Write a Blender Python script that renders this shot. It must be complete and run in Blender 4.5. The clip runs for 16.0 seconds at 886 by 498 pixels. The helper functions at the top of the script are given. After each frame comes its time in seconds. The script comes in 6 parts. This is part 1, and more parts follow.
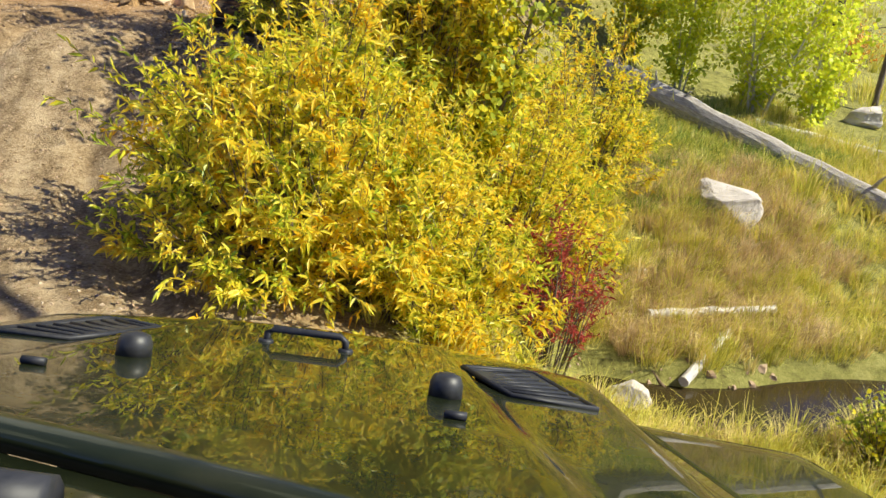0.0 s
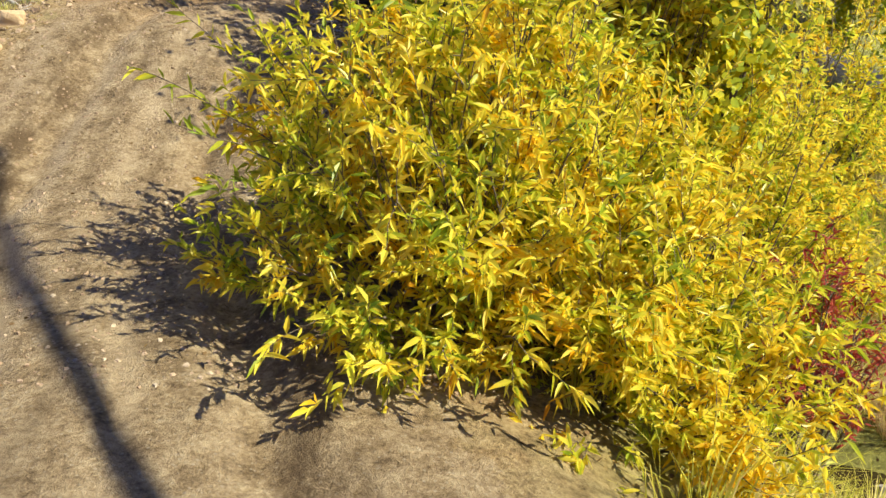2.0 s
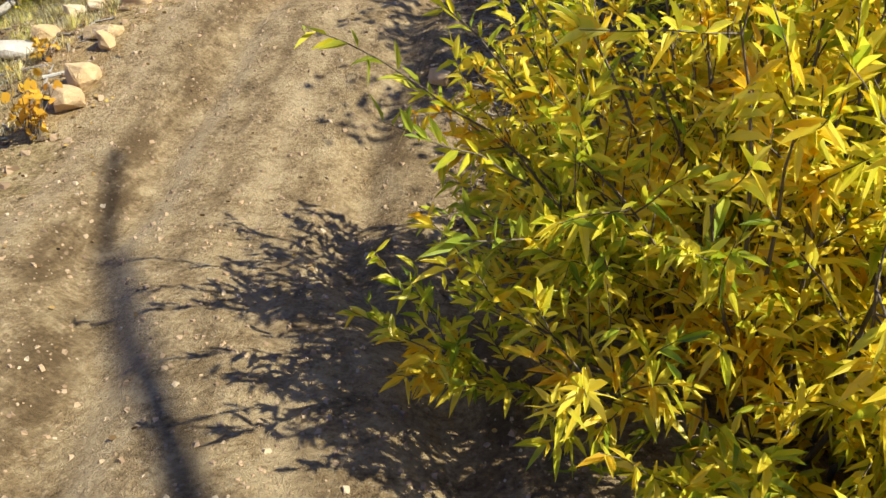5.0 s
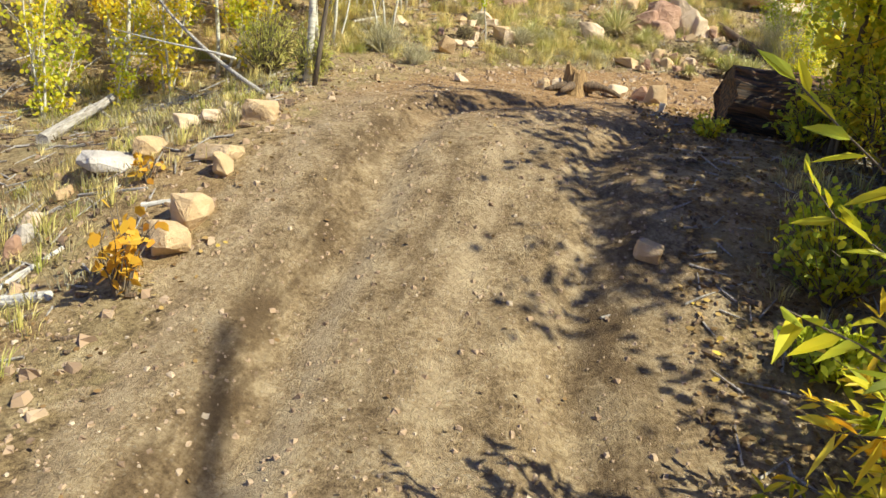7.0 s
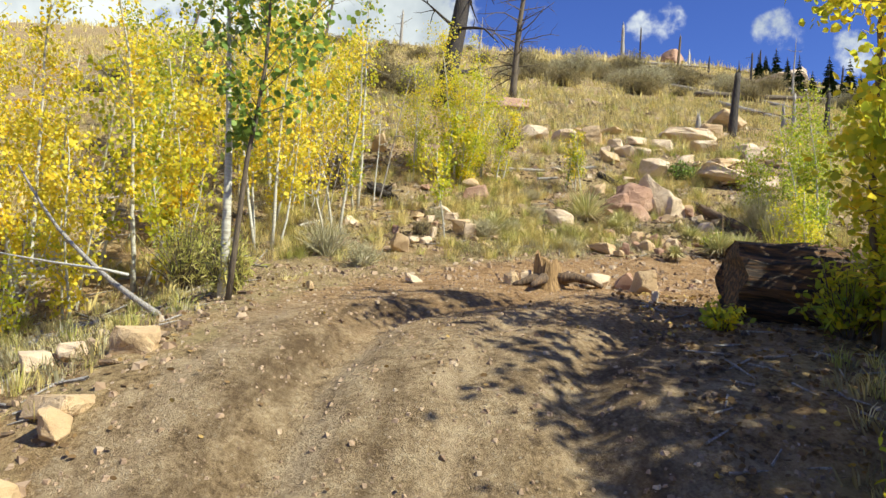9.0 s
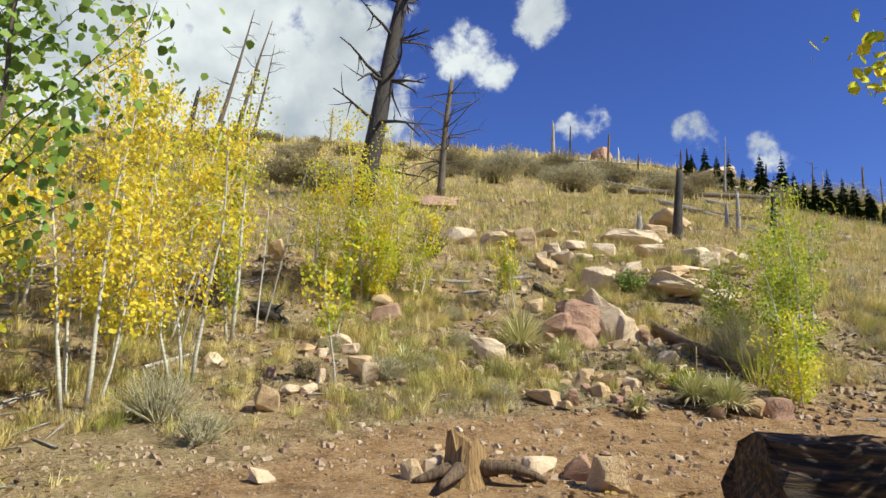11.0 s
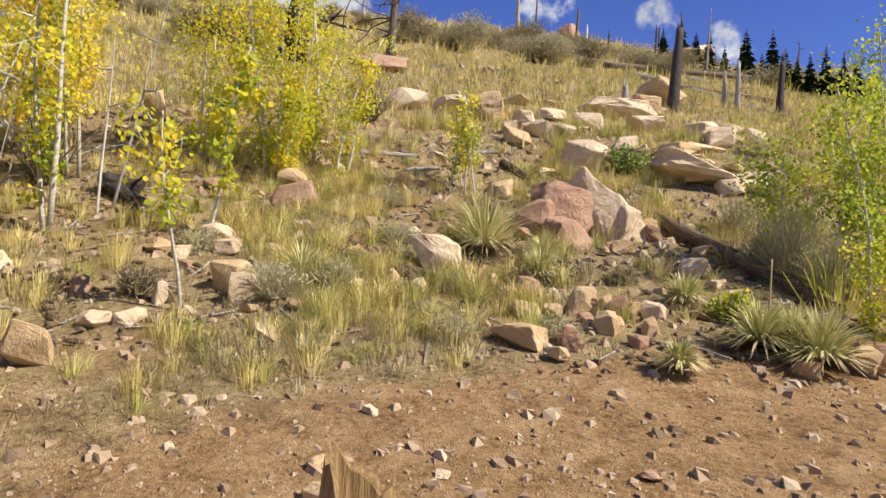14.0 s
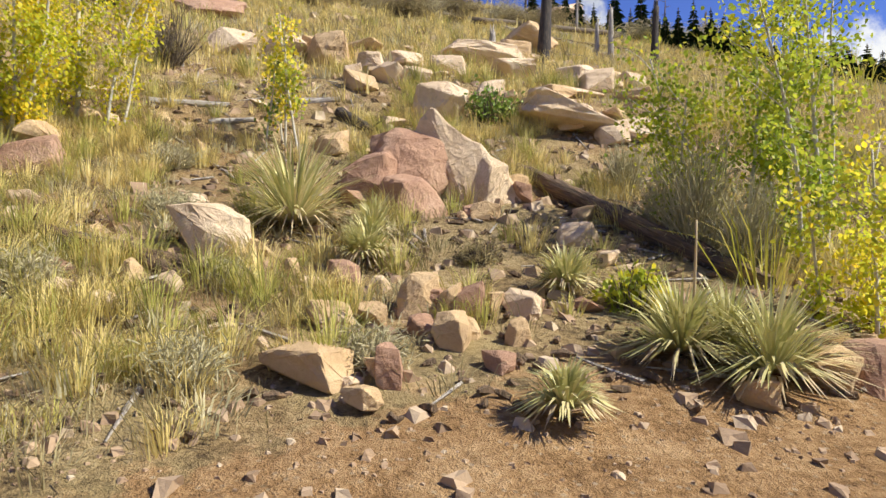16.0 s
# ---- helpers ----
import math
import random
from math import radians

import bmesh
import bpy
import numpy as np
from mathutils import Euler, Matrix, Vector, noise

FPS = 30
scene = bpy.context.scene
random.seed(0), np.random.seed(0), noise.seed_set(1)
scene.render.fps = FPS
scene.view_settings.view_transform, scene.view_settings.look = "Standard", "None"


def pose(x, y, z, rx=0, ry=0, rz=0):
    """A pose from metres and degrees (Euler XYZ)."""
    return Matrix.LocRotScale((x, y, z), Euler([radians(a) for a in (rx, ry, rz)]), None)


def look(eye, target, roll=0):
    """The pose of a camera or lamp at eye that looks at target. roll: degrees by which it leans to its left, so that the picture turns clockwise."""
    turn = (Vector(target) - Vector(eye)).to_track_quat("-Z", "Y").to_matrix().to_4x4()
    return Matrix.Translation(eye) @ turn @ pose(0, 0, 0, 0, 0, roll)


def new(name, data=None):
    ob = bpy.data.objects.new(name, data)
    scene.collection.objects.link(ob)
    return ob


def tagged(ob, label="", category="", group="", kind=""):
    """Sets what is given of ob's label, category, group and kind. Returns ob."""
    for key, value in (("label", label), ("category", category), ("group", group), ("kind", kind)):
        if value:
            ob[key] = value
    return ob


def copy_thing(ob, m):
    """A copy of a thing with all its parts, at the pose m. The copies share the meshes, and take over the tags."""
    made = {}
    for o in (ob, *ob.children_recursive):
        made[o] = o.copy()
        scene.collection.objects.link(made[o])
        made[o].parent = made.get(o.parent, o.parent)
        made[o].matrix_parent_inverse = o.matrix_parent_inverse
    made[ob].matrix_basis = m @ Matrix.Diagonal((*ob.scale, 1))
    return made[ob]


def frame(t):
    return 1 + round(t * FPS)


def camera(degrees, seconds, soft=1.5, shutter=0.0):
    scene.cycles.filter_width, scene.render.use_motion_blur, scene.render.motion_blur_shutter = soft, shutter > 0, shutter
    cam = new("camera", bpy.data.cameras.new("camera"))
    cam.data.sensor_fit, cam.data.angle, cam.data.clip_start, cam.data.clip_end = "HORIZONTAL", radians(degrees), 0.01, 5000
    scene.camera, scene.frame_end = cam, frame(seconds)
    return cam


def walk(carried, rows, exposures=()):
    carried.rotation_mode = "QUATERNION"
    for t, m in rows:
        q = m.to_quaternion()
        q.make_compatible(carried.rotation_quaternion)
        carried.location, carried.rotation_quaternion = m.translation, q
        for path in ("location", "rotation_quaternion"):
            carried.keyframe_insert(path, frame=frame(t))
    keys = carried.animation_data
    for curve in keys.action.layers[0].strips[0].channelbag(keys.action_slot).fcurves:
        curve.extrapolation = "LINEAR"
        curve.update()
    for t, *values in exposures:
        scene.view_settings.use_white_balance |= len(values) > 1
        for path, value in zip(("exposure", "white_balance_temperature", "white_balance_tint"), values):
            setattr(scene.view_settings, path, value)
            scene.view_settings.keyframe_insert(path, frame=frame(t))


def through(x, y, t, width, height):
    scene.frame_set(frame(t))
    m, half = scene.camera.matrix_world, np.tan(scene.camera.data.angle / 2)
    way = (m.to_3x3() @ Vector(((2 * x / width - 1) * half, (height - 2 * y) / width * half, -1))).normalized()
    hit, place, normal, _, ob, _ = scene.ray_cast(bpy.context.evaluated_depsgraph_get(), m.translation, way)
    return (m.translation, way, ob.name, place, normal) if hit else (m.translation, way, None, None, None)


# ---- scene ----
cam = camera(62.19, 16.0, soft=1.5)
ROWS = [
    (0, look((0.010, -0.002, 1.939), (2.814, 9.076, -1.179), 4.86)),
    (0.5, look((0.038, 0.698, 1.700), (2.297, 9.921, -1.434), 4.86)),
    (1, look((0.030, 1.260, 1.584), (1.813, 10.559, -1.634), 4.98)),
    (1.5, look((0.024, 1.694, 1.509), (1.427, 11.066, -1.684), 4.14)),
    (2, look((0.001, 2.120, 1.420), (1.048, 11.567, -1.688), 3.41)),
    (2.5, look((-0.149, 2.588, 1.339), (0.704, 12.064, -1.739), 3.15)),
    (3, look((-0.313, 3.012, 1.279), (0.263, 12.503, -1.819), 3.63)),
    (3.5, look((-0.487, 3.404, 1.186), (-0.147, 12.900, -1.929), 4.83)),
    (3.7, look((-0.584, 3.546, 1.139), (-0.300, 13.037, -1.996), 5.63)),
    (5.8, look((-1.014, 4.375, 1.073), (-1.590, 13.891, -1.944), 1.42)),
    (6, look((-1.134, 4.542, 1.083), (-1.706, 14.106, -1.782), 2.67)),
    (6.5, look((-1.549, 5.024, 1.183), (-2.299, 14.711, -1.181), 5.11)),
    (7, look((-1.871, 5.515, 1.241), (-2.859, 15.289, -0.631), 7.18)),
    (7.5, look((-2.005, 5.820, 1.280), (-3.066, 15.646, -0.241), 9.00)),
    (8, look((-2.026, 6.088, 1.332), (-3.104, 15.965, 0.202), 9.41)),
    (8.5, look((-1.935, 6.453, 1.250), (-3.014, 16.393, 1.088), 6.89)),
    (9, look((-1.785, 6.989, 1.334), (-2.800, 16.906, 2.123), 3.07)),
    (9.5, look((-1.656, 7.583, 1.485), (-2.430, 17.435, 3.014), 1.81)),
    (10, look((-1.594, 8.327, 1.671), (-2.113, 18.128, 3.586), 1.67)),
    (10.2, look((-1.586, 8.520, 1.765), (-1.984, 18.290, 3.860), 1.49)),
    (12.3, look((-1.475, 10.418, 2.218), (-1.571, 20.235, 4.122), 1.48)),
    (12.5, look((-1.447, 10.682, 2.238), (-1.485, 20.530, 3.975), 0.99)),
    (13, look((-1.462, 11.010, 2.306), (-1.317, 20.921, 3.624), 1.80)),
    (13.5, look((-1.436, 11.447, 2.337), (-1.189, 21.395, 3.323), 2.31)),
    (14, look((-1.400, 11.900, 2.379), (-0.964, 21.875, 2.936), 2.52)),
    (14.5, look((-1.334, 12.361, 2.402), (-0.661, 22.332, 2.737), 3.75)),
    (15, look((-1.241, 12.874, 2.410), (-0.421, 22.837, 2.671), 3.84)),
    (15.5, look((-1.033, 13.230, 2.437), (0.174, 23.155, 2.572), 0.97)),
    (16, look((-0.812, 13.502, 2.484), (1.199, 23.296, 2.669), -0.34)),
]
walk(cam, ROWS, exposures=((0, 0.84, 7000, 1), (3.5, 0.8, 7000, 0), (6.5, 0.76, 6950, -1), (8.5, 0.7, 6700, 0), (10, 0.5, 6450, 0), (12.5, 0.4, 6500, 4), (14, 0.5, 6800, 9), (15, 0.57, 6850, 9), (16, 0.58, 6750, 7)))

# ---------- world, sun ----------
SUN_TO = Vector((0.92, -0.4, 0)).normalized()
SUN_UP = radians(46)
sun_dir = Vector((SUN_TO.x * math.cos(SUN_UP), SUN_TO.y * math.cos(SUN_UP), math.sin(SUN_UP)))
sun_data = bpy.data.lights.new("sun", "SUN")
sun_data.energy, sun_data.angle, sun_data.color = 5.0, radians(0.55), (1.0, 0.95, 0.86)
sun = new("sun", sun_data)
sun.rotation_mode = "QUATERNION"
sun.rotation_quaternion = sun_dir.to_track_quat("Z", "Y")

world = bpy.data.worlds.new("sky")
scene.world = world
world.use_nodes = True
wt = world.node_tree
wt.nodes.clear()


def wnode(kind, **values):
    n = wt.nodes.new(kind)
    for key, value in values.items():
        setattr(n, key, value)
    return n


w_out = wnode("ShaderNodeOutputWorld")
w_bg = wnode("ShaderNodeBackground")
w_bg.inputs["Strength"].default_value = 0.092
w_sky = wnode("ShaderNodeTexSky", sky_type="NISHITA", sun_disc=False, sun_elevation=SUN_UP,
              sun_rotation=math.atan2(SUN_TO.x, SUN_TO.y), altitude=2500, air_density=1.0, dust_density=0.15, ozone_density=3.5)
w_geo = wnode("ShaderNodeTexCoord")
w_noise = wnode("ShaderNodeTexNoise")
w_noise.inputs["Scale"].default_value, w_noise.inputs["Detail"].default_value, w_noise.inputs["Roughness"].default_value = 17.0, 10.0, 0.6
wt.links.new(w_geo.outputs["Generated"], w_noise.inputs["Vector"])
# clouds: direction, angular radius in degrees, solid share of it
CLOUDS = (
    (-0.368, 0.836, 0.408, 15, 0.5),
    (-0.489, 0.785, 0.381, 15, 0.5),
    (-0.250, 0.895, 0.369, 10, 0.5),
    (-0.467, 0.828, 0.311, 13, 0.5),
    (-0.616, 0.720, 0.321, 16, 0.5),
    (-0.207, 0.906, 0.368, 7, 0.5),
    (0.003, 0.890, 0.456, 2.6, 0.05),
    (0.030, 0.900, 0.434, 2.2, 0.05),
    (0.169, 0.913, 0.372, 1.7, 0.05),
    (0.143, 0.920, 0.366, 1.2, 0.05),
    (0.295, 0.889, 0.351, 1.6, 0.05),
    (0.310, 0.889, 0.338, 1.3, 0.05),
    (0.377, 0.871, 0.316, 1.7, 0.05),
    (0.395, 0.866, 0.307, 1.3, 0.05),
    (0.642, 0.726, 0.247, 2.8, 0.05),
    (0.096, 0.862, 0.498, 2.4, 0.05),
    (-0.199, 0.879, 0.432, 5, 0.5),
    (-0.258, 0.904, 0.341, 6, 0.5),
    # overhead and out of view, added for whiter fill in the shadows
    (-0.15, 0.35, 0.92, 11, 0.5),
    (-0.75, 0.3, 0.59, 9, 0.5),
)
banks = None
for cx, cy, cz, wide, core in CLOUDS:
    d = wnode("ShaderNodeVectorMath", operation="DOT_PRODUCT")
    d.inputs[1].default_value = Vector((cx, cy, cz)).normalized()
    wt.links.new(w_geo.outputs["Generated"], d.inputs[0])
    m = wnode("ShaderNodeMapRange", interpolation_type="SMOOTHSTEP")
    m.inputs["From Min"].default_value, m.inputs["From Max"].default_value = math.cos(radians(wide * 1.5)), math.cos(radians(wide * core))
    m.inputs["To Max"].default_value = 1.0 + core
    wt.links.new(d.outputs["Value"], m.inputs["Value"])
    if banks is None:
        banks = m.outputs["Result"]
    else:
        top = wnode("ShaderNodeMath", operation="MAXIMUM")
        wt.links.new(banks, top.inputs[0])
        wt.links.new(m.outputs["Result"], top.inputs[1])
        banks = top.outputs[0]
w_mul = wnode("ShaderNodeMath", operation="MULTIPLY_ADD")
wt.links.new(banks, w_mul.inputs[0])
w_mul.inputs[1].default_value = 0.36
wt.links.new(w_noise.outputs["Fac"], w_mul.inputs[2])
w_ramp = wnode("ShaderNodeMapRange", interpolation_type="SMOOTHSTEP")
w_ramp.inputs["From Min"].default_value, w_ramp.inputs["From Max"].default_value = 0.75, 0.95
wt.links.new(w_mul.outputs[0], w_ramp.inputs["Value"])
w_mix = wnode("ShaderNodeMix", data_type="RGBA")
wt.links.new(w_ramp.outputs["Result"], w_mix.inputs["Factor"])
w_hue = wnode("ShaderNodeHueSaturation")
w_hue.inputs["Saturation"].default_value, w_hue.inputs["Hue"].default_value = 1.2, 0.525
w_hue.inputs["Value"].default_value = 1.25
wt.links.new(w_sky.outputs["Color"], w_hue.inputs["Color"])
wt.links.new(w_hue.outputs["Color"], w_mix.inputs["A"])
w_soft = wnode("ShaderNodeTexNoise")
w_soft.inputs["Scale"].default_value, w_soft.inputs["Detail"].default_value = 7.0, 6.0
wt.links.new(w_geo.outputs["Generated"], w_soft.inputs["Vector"])
w_grey = wnode("ShaderNodeValToRGB")
w_grey.color_ramp.elements[0].position, w_grey.color_ramp.elements[0].color = 0.36, (4.0, 4.3, 4.9, 1)
w_grey.color_ramp.elements[1].position, w_grey.color_ramp.elements[1].color = 0.55, (7.0, 7.1, 7.4, 1)
wt.links.new(w_soft.outputs["Fac"], w_grey.inputs["Fac"])
wt.links.new(w_grey.outputs["Color"], w_mix.inputs["B"])
wt.links.new(w_mix.outputs["Result"], w_bg.inputs["Color"])
wt.links.new(w_bg.outputs[0], w_out.inputs["Surface"])

# ---------- materials ----------
class Mat:
    """A small builder for node materials."""

    def __init__(self, name):
        self.m = bpy.data.materials.new(name)
        self.m.use_nodes = True
        self.t = self.m.node_tree
        self.b = self.t.nodes["Principled BSDF"]
        self.out = self.t.nodes["Material Output"]
        self.co = self.add("ShaderNodeTexCoord").outputs["Object"]
        self.geo = self.add("ShaderNodeNewGeometry")
        self.info = self.add("ShaderNodeObjectInfo")

    def add(self, kind, **values):
        n = self.t.nodes.new(kind)
        for key, value in values.items():
            setattr(n, key, value)
        return n

    def link(self, a, b):
        self.t.links.new(a, b)

    def noise(self, scale, detail=5.0, rough=0.6, where=None, stretch=None, distortion=0.0):
        n = self.add("ShaderNodeTexNoise")
        n.inputs["Scale"].default_value, n.inputs["Detail"].default_value = scale, detail
        n.inputs["Roughness"].default_value, n.inputs["Distortion"].default_value = rough, distortion
        src = where or self.co
        if stretch:
            mp = self.add("ShaderNodeMapping")
            mp.inputs["Scale"].default_value = stretch
            self.link(src, mp.inputs["Vector"])
            src = mp.outputs["Vector"]
        self.link(src, n.inputs["Vector"])
        return n.outputs["Fac"]

    def ramp(self, fac, stops):
        r = self.add("ShaderNodeValToRGB")
        e = r.color_ramp.elements
        while len(e) < len(stops):
            e.new(0.5)
        for el, (p, c) in zip(e, stops):
            el.position, el.color = p, (*c, 1)
        self.link(fac, r.inputs["Fac"])
        return r.outputs["Color"]

    def span(self, fac, a, b, lo=0.0, hi=1.0):
        r = self.add("ShaderNodeMapRange", interpolation_type="SMOOTHSTEP")
        for key, value in (("From Min", a), ("From Max", b), ("To Min", lo), ("To Max", hi)):
            r.inputs[key].default_value = value
        self.link(fac, r.inputs["Value"])
        return r.outputs["Result"]

    def mix(self, fac, a, b, blend="MIX"):
        r = self.add("ShaderNodeMix", data_type="RGBA", blend_type=blend)
        for key, value in (("Factor", fac), ("A", a), ("B", b)):
            if isinstance(value, (int, float)):
                r.inputs[key].default_value = value
            elif isinstance(value, tuple):
                r.inputs[key].default_value = (*value, 1)
            else:
                self.link(value, r.inputs[key])
        return r.outputs["Result"]

    def math(self, op, a, b):
        r = self.add("ShaderNodeMath", operation=op)
        for i, value in enumerate((a, b)):
            if isinstance(value, (int, float)):
                r.inputs[i].default_value = value
            else:
                self.link(value, r.inputs[i])
        return r.outputs[0]

    def color(self, c):
        if isinstance(c, tuple):
            self.b.inputs["Base Color"].default_value = (*c, 1)
        else:
            self.link(c, self.b.inputs["Base Color"])
        return self

    def set(self, **values):
        for key, value in values.items():
            self.b.inputs[key.replace("_", " ")].default_value = value
        return self

    def bump(self, fac, strength=0.4, far=0.02):
        r = self.add("ShaderNodeBump")
        r.inputs["Strength"].default_value, r.inputs["Distance"].default_value = strength, far
        self.link(fac, r.inputs["Height"])
        self.link(r.outputs["Normal"], self.b.inputs["Normal"])
        return self


def rock_mat(name, dark, mid, light):
    k = Mat(name)
    a, f = k.noise(3.2, 6, 0.62), k.noise(38, 6, 0.7)
    base = k.ramp(a, ((0.3, dark), (0.5, mid), (0.7, light)))
    base = k.mix(k.span(f, 0.5, 0.75, 0, 0.5), base, dark)
    base = k.mix(k.math("MULTIPLY", k.info.outputs["Random"], 0.35), base, mid)
    lichen = k.span(k.noise(9, 7, 0.7, distortion=0.6), 0.64, 0.72, 0, 0.4)
    base = k.mix(lichen, base, (0.27, 0.25, 0.2))
    k.color(base).set(Roughness=0.93)
    return k.bump(k.math("ADD", k.math("MULTIPLY", a, 1.2), f), 0.65, 0.03).m


ROCK_PALE = rock_mat("pale_sandstone", (0.5, 0.36, 0.22), (0.7, 0.53, 0.35), (0.8, 0.66, 0.47))
ROCK_RED = rock_mat("red_granite", (0.28, 0.15, 0.095), (0.42, 0.25, 0.16), (0.52, 0.35, 0.24))
ROCK_TAN = rock_mat("tan_stone", (0.42, 0.27, 0.14), (0.58, 0.405, 0.22), (0.7, 0.54, 0.34))
ROCK_GREY = rock_mat("grey_boulder", (0.36, 0.31, 0.26), (0.55, 0.49, 0.42), (0.68, 0.63, 0.56))


def leaf_mat(name, stops, through=0.35, gloss=0.1, rough=0.45):
    k = Mat(name)
    r = k.geo.outputs["Random Per Island"]
    patch = k.noise(2.3, 4, 0.6)
    f = k.math("ADD", k.math("MULTIPLY", r, 0.5), k.span(patch, 0.34, 0.66, 0, 0.5))
    col = k.ramp(f, stops)
    k.color(col).set(Roughness=rough)
    k.b.inputs["Specular IOR Level"].default_value = gloss * 3
    tr = k.add("ShaderNodeBsdfTranslucent")
    k.link(col, tr.inputs["Color"])
    mx = k.add("ShaderNodeMixShader")
    mx.inputs["Fac"].default_value = through
    k.link(k.b.outputs[0], mx.inputs[1])
    k.link(tr.outputs[0], mx.inputs[2])
    k.link(mx.outputs[0], k.out.inputs["Surface"])
    return k.m


LEAF_WILLOW = leaf_mat("willow_leaf", ((0.0, (0.13, 0.22, 0.02)), (0.18, (0.36, 0.43, 0.03)), (0.36, (0.68, 0.64, 0.05)), (0.56, (0.9, 0.76, 0.09)), (0.74, (0.9, 0.66, 0.05)), (0.88, (0.82, 0.5, 0.02)), (1.0, (0.6, 0.28, 0.02))), 0.5, 0.16, 0.4)
LEAF_RED = leaf_mat("red_leaf", ((0.0, (0.22, 0.03, 0.025)), (0.5, (0.42, 0.06, 0.05)), (1.0, (0.55, 0.15, 0.06))))
LEAF_ASPEN = leaf_mat("aspen_leaf_yellow", ((0.0, (0.4, 0.42, 0.04)), (0.3, (0.74, 0.64, 0.06)), (0.65, (0.92, 0.74, 0.08)), (0.88, (0.92, 0.62, 0.04)), (1.0, (0.86, 0.48, 0.03))), 0.48, 0.08)
LEAF_TURN = leaf_mat("aspen_leaf_turning", ((0.0, (0.2, 0.28, 0.04)), (0.4, (0.42, 0.46, 0.05)), (0.65, (0.68, 0.6, 0.04)), (1.0, (0.84, 0.62, 0.03))), 0.44, 0.06)
LEAF_LIME = leaf_mat("lime_leaf", ((0.0, (0.16, 0.25, 0.03)), (0.4, (0.36, 0.44, 0.05)), (0.75, (0.6, 0.6, 0.06)), (1.0, (0.84, 0.68, 0.06))), 0.5, 0.06)
LEAF_SHEER = leaf_mat("thin_sunlit_leaf", ((0.0, (0.3, 0.38, 0.04)), (0.4, (0.62, 0.62, 0.06)), (0.7, (0.88, 0.74, 0.07)), (1.0, (0.9, 0.6, 0.04))), 0.58, 0.06)
LEAF_GREEN = leaf_mat("aspen_leaf_green", ((0.0, (0.12, 0.2, 0.03)), (0.6, (0.24, 0.35, 0.06)), (1.0, (0.42, 0.48, 0.1))), 0.35)
LEAF_BRIGHT = leaf_mat("sunlit_leaf", ((0.0, (0.36, 0.46, 0.04)), (0.5, (0.66, 0.7, 0.06)), (1.0, (0.9, 0.82, 0.08))), 0.45, 0.06)
LEAF_ORANGE = leaf_mat("orange_leaf", ((0.0, (0.62, 0.42, 0.05)), (0.5, (0.74, 0.42, 0.05)), (1.0, (0.7, 0.26, 0.04))), 0.4)
GRASS_DRY = leaf_mat("dry_grass", ((0.0, (0.36, 0.29, 0.08)), (0.3, (0.62, 0.5, 0.17)), (0.65, (0.78, 0.64, 0.26)), (1.0, (0.84, 0.72, 0.38))), 0.22, 0.05, 0.6)
GRASS_GREEN = leaf_mat("green_grass", ((0.0, (0.22, 0.22, 0.06)), (0.35, (0.42, 0.42, 0.1)), (0.7, (0.6, 0.52, 0.17)), (1.0, (0.76, 0.64, 0.28))), 0.25, 0.05, 0.6)
BANK_GRASS = leaf_mat("bank_grass", ((0.0, (0.26, 0.25, 0.04)), (0.3, (0.5, 0.48, 0.07)), (0.65, (0.72, 0.62, 0.13)), (0.88, (0.76, 0.62, 0.24)), (1.0, (0.5, 0.3, 0.12))), 0.4, 0.05, 0.6)
SEED = leaf_mat("seeding_grass", ((0.0, (0.3, 0.2, 0.08)), (0.5, (0.58, 0.42, 0.2)), (1.0, (0.72, 0.56, 0.34))), 0.3, 0.04, 0.6)
HERB = leaf_mat("green_herb", ((0.0, (0.1, 0.16, 0.03)), (0.5, (0.26, 0.34, 0.06)), (1.0, (0.46, 0.5, 0.12))), 0.35, 0.06, 0.5)
SAGE = leaf_mat("grey_sage", ((0.0, (0.36, 0.33, 0.18)), (0.5, (0.54, 0.49, 0.3)), (1.0, (0.68, 0.61, 0.42))), 0.25, 0.03, 0.7)
BRUSH = leaf_mat("brown_brush", ((0.0, (0.2, 0.165, 0.08)), (0.5, (0.36, 0.3, 0.15)), (1.0, (0.5, 0.43, 0.24))), 0.25, 0.03, 0.7)
YUCCA = leaf_mat("yucca_blade", ((0.0, (0.28, 0.3, 0.1)), (0.35, (0.5, 0.48, 0.2)), (0.7, (0.68, 0.61, 0.31)), (1.0, (0.8, 0.7, 0.42))), 0.2, 0.12, 0.45)
YUCCA_DEAD = leaf_mat("dead_yucca_blade", ((0.0, (0.42, 0.32, 0.18)), (1.0, (0.68, 0.57, 0.38))), 0.2, 0.05, 0.6)
NEEDLE = leaf_mat("conifer_needle", ((0.0, (0.012, 0.025, 0.012)), (0.6, (0.03, 0.055, 0.022)), (1.0, (0.05, 0.08, 0.03))), 0.1, 0.03, 0.7)


def bark_mat(name, stops, grain=(6, 6, 1.2), rough=0.9, strength=0.8, scale=7):
    k = Mat(name)
    a = k.noise(scale, 8, 0.65, stretch=grain)
    k.color(k.ramp(a, stops)).set(Roughness=rough)
    return k.bump(a, strength, 0.02).m


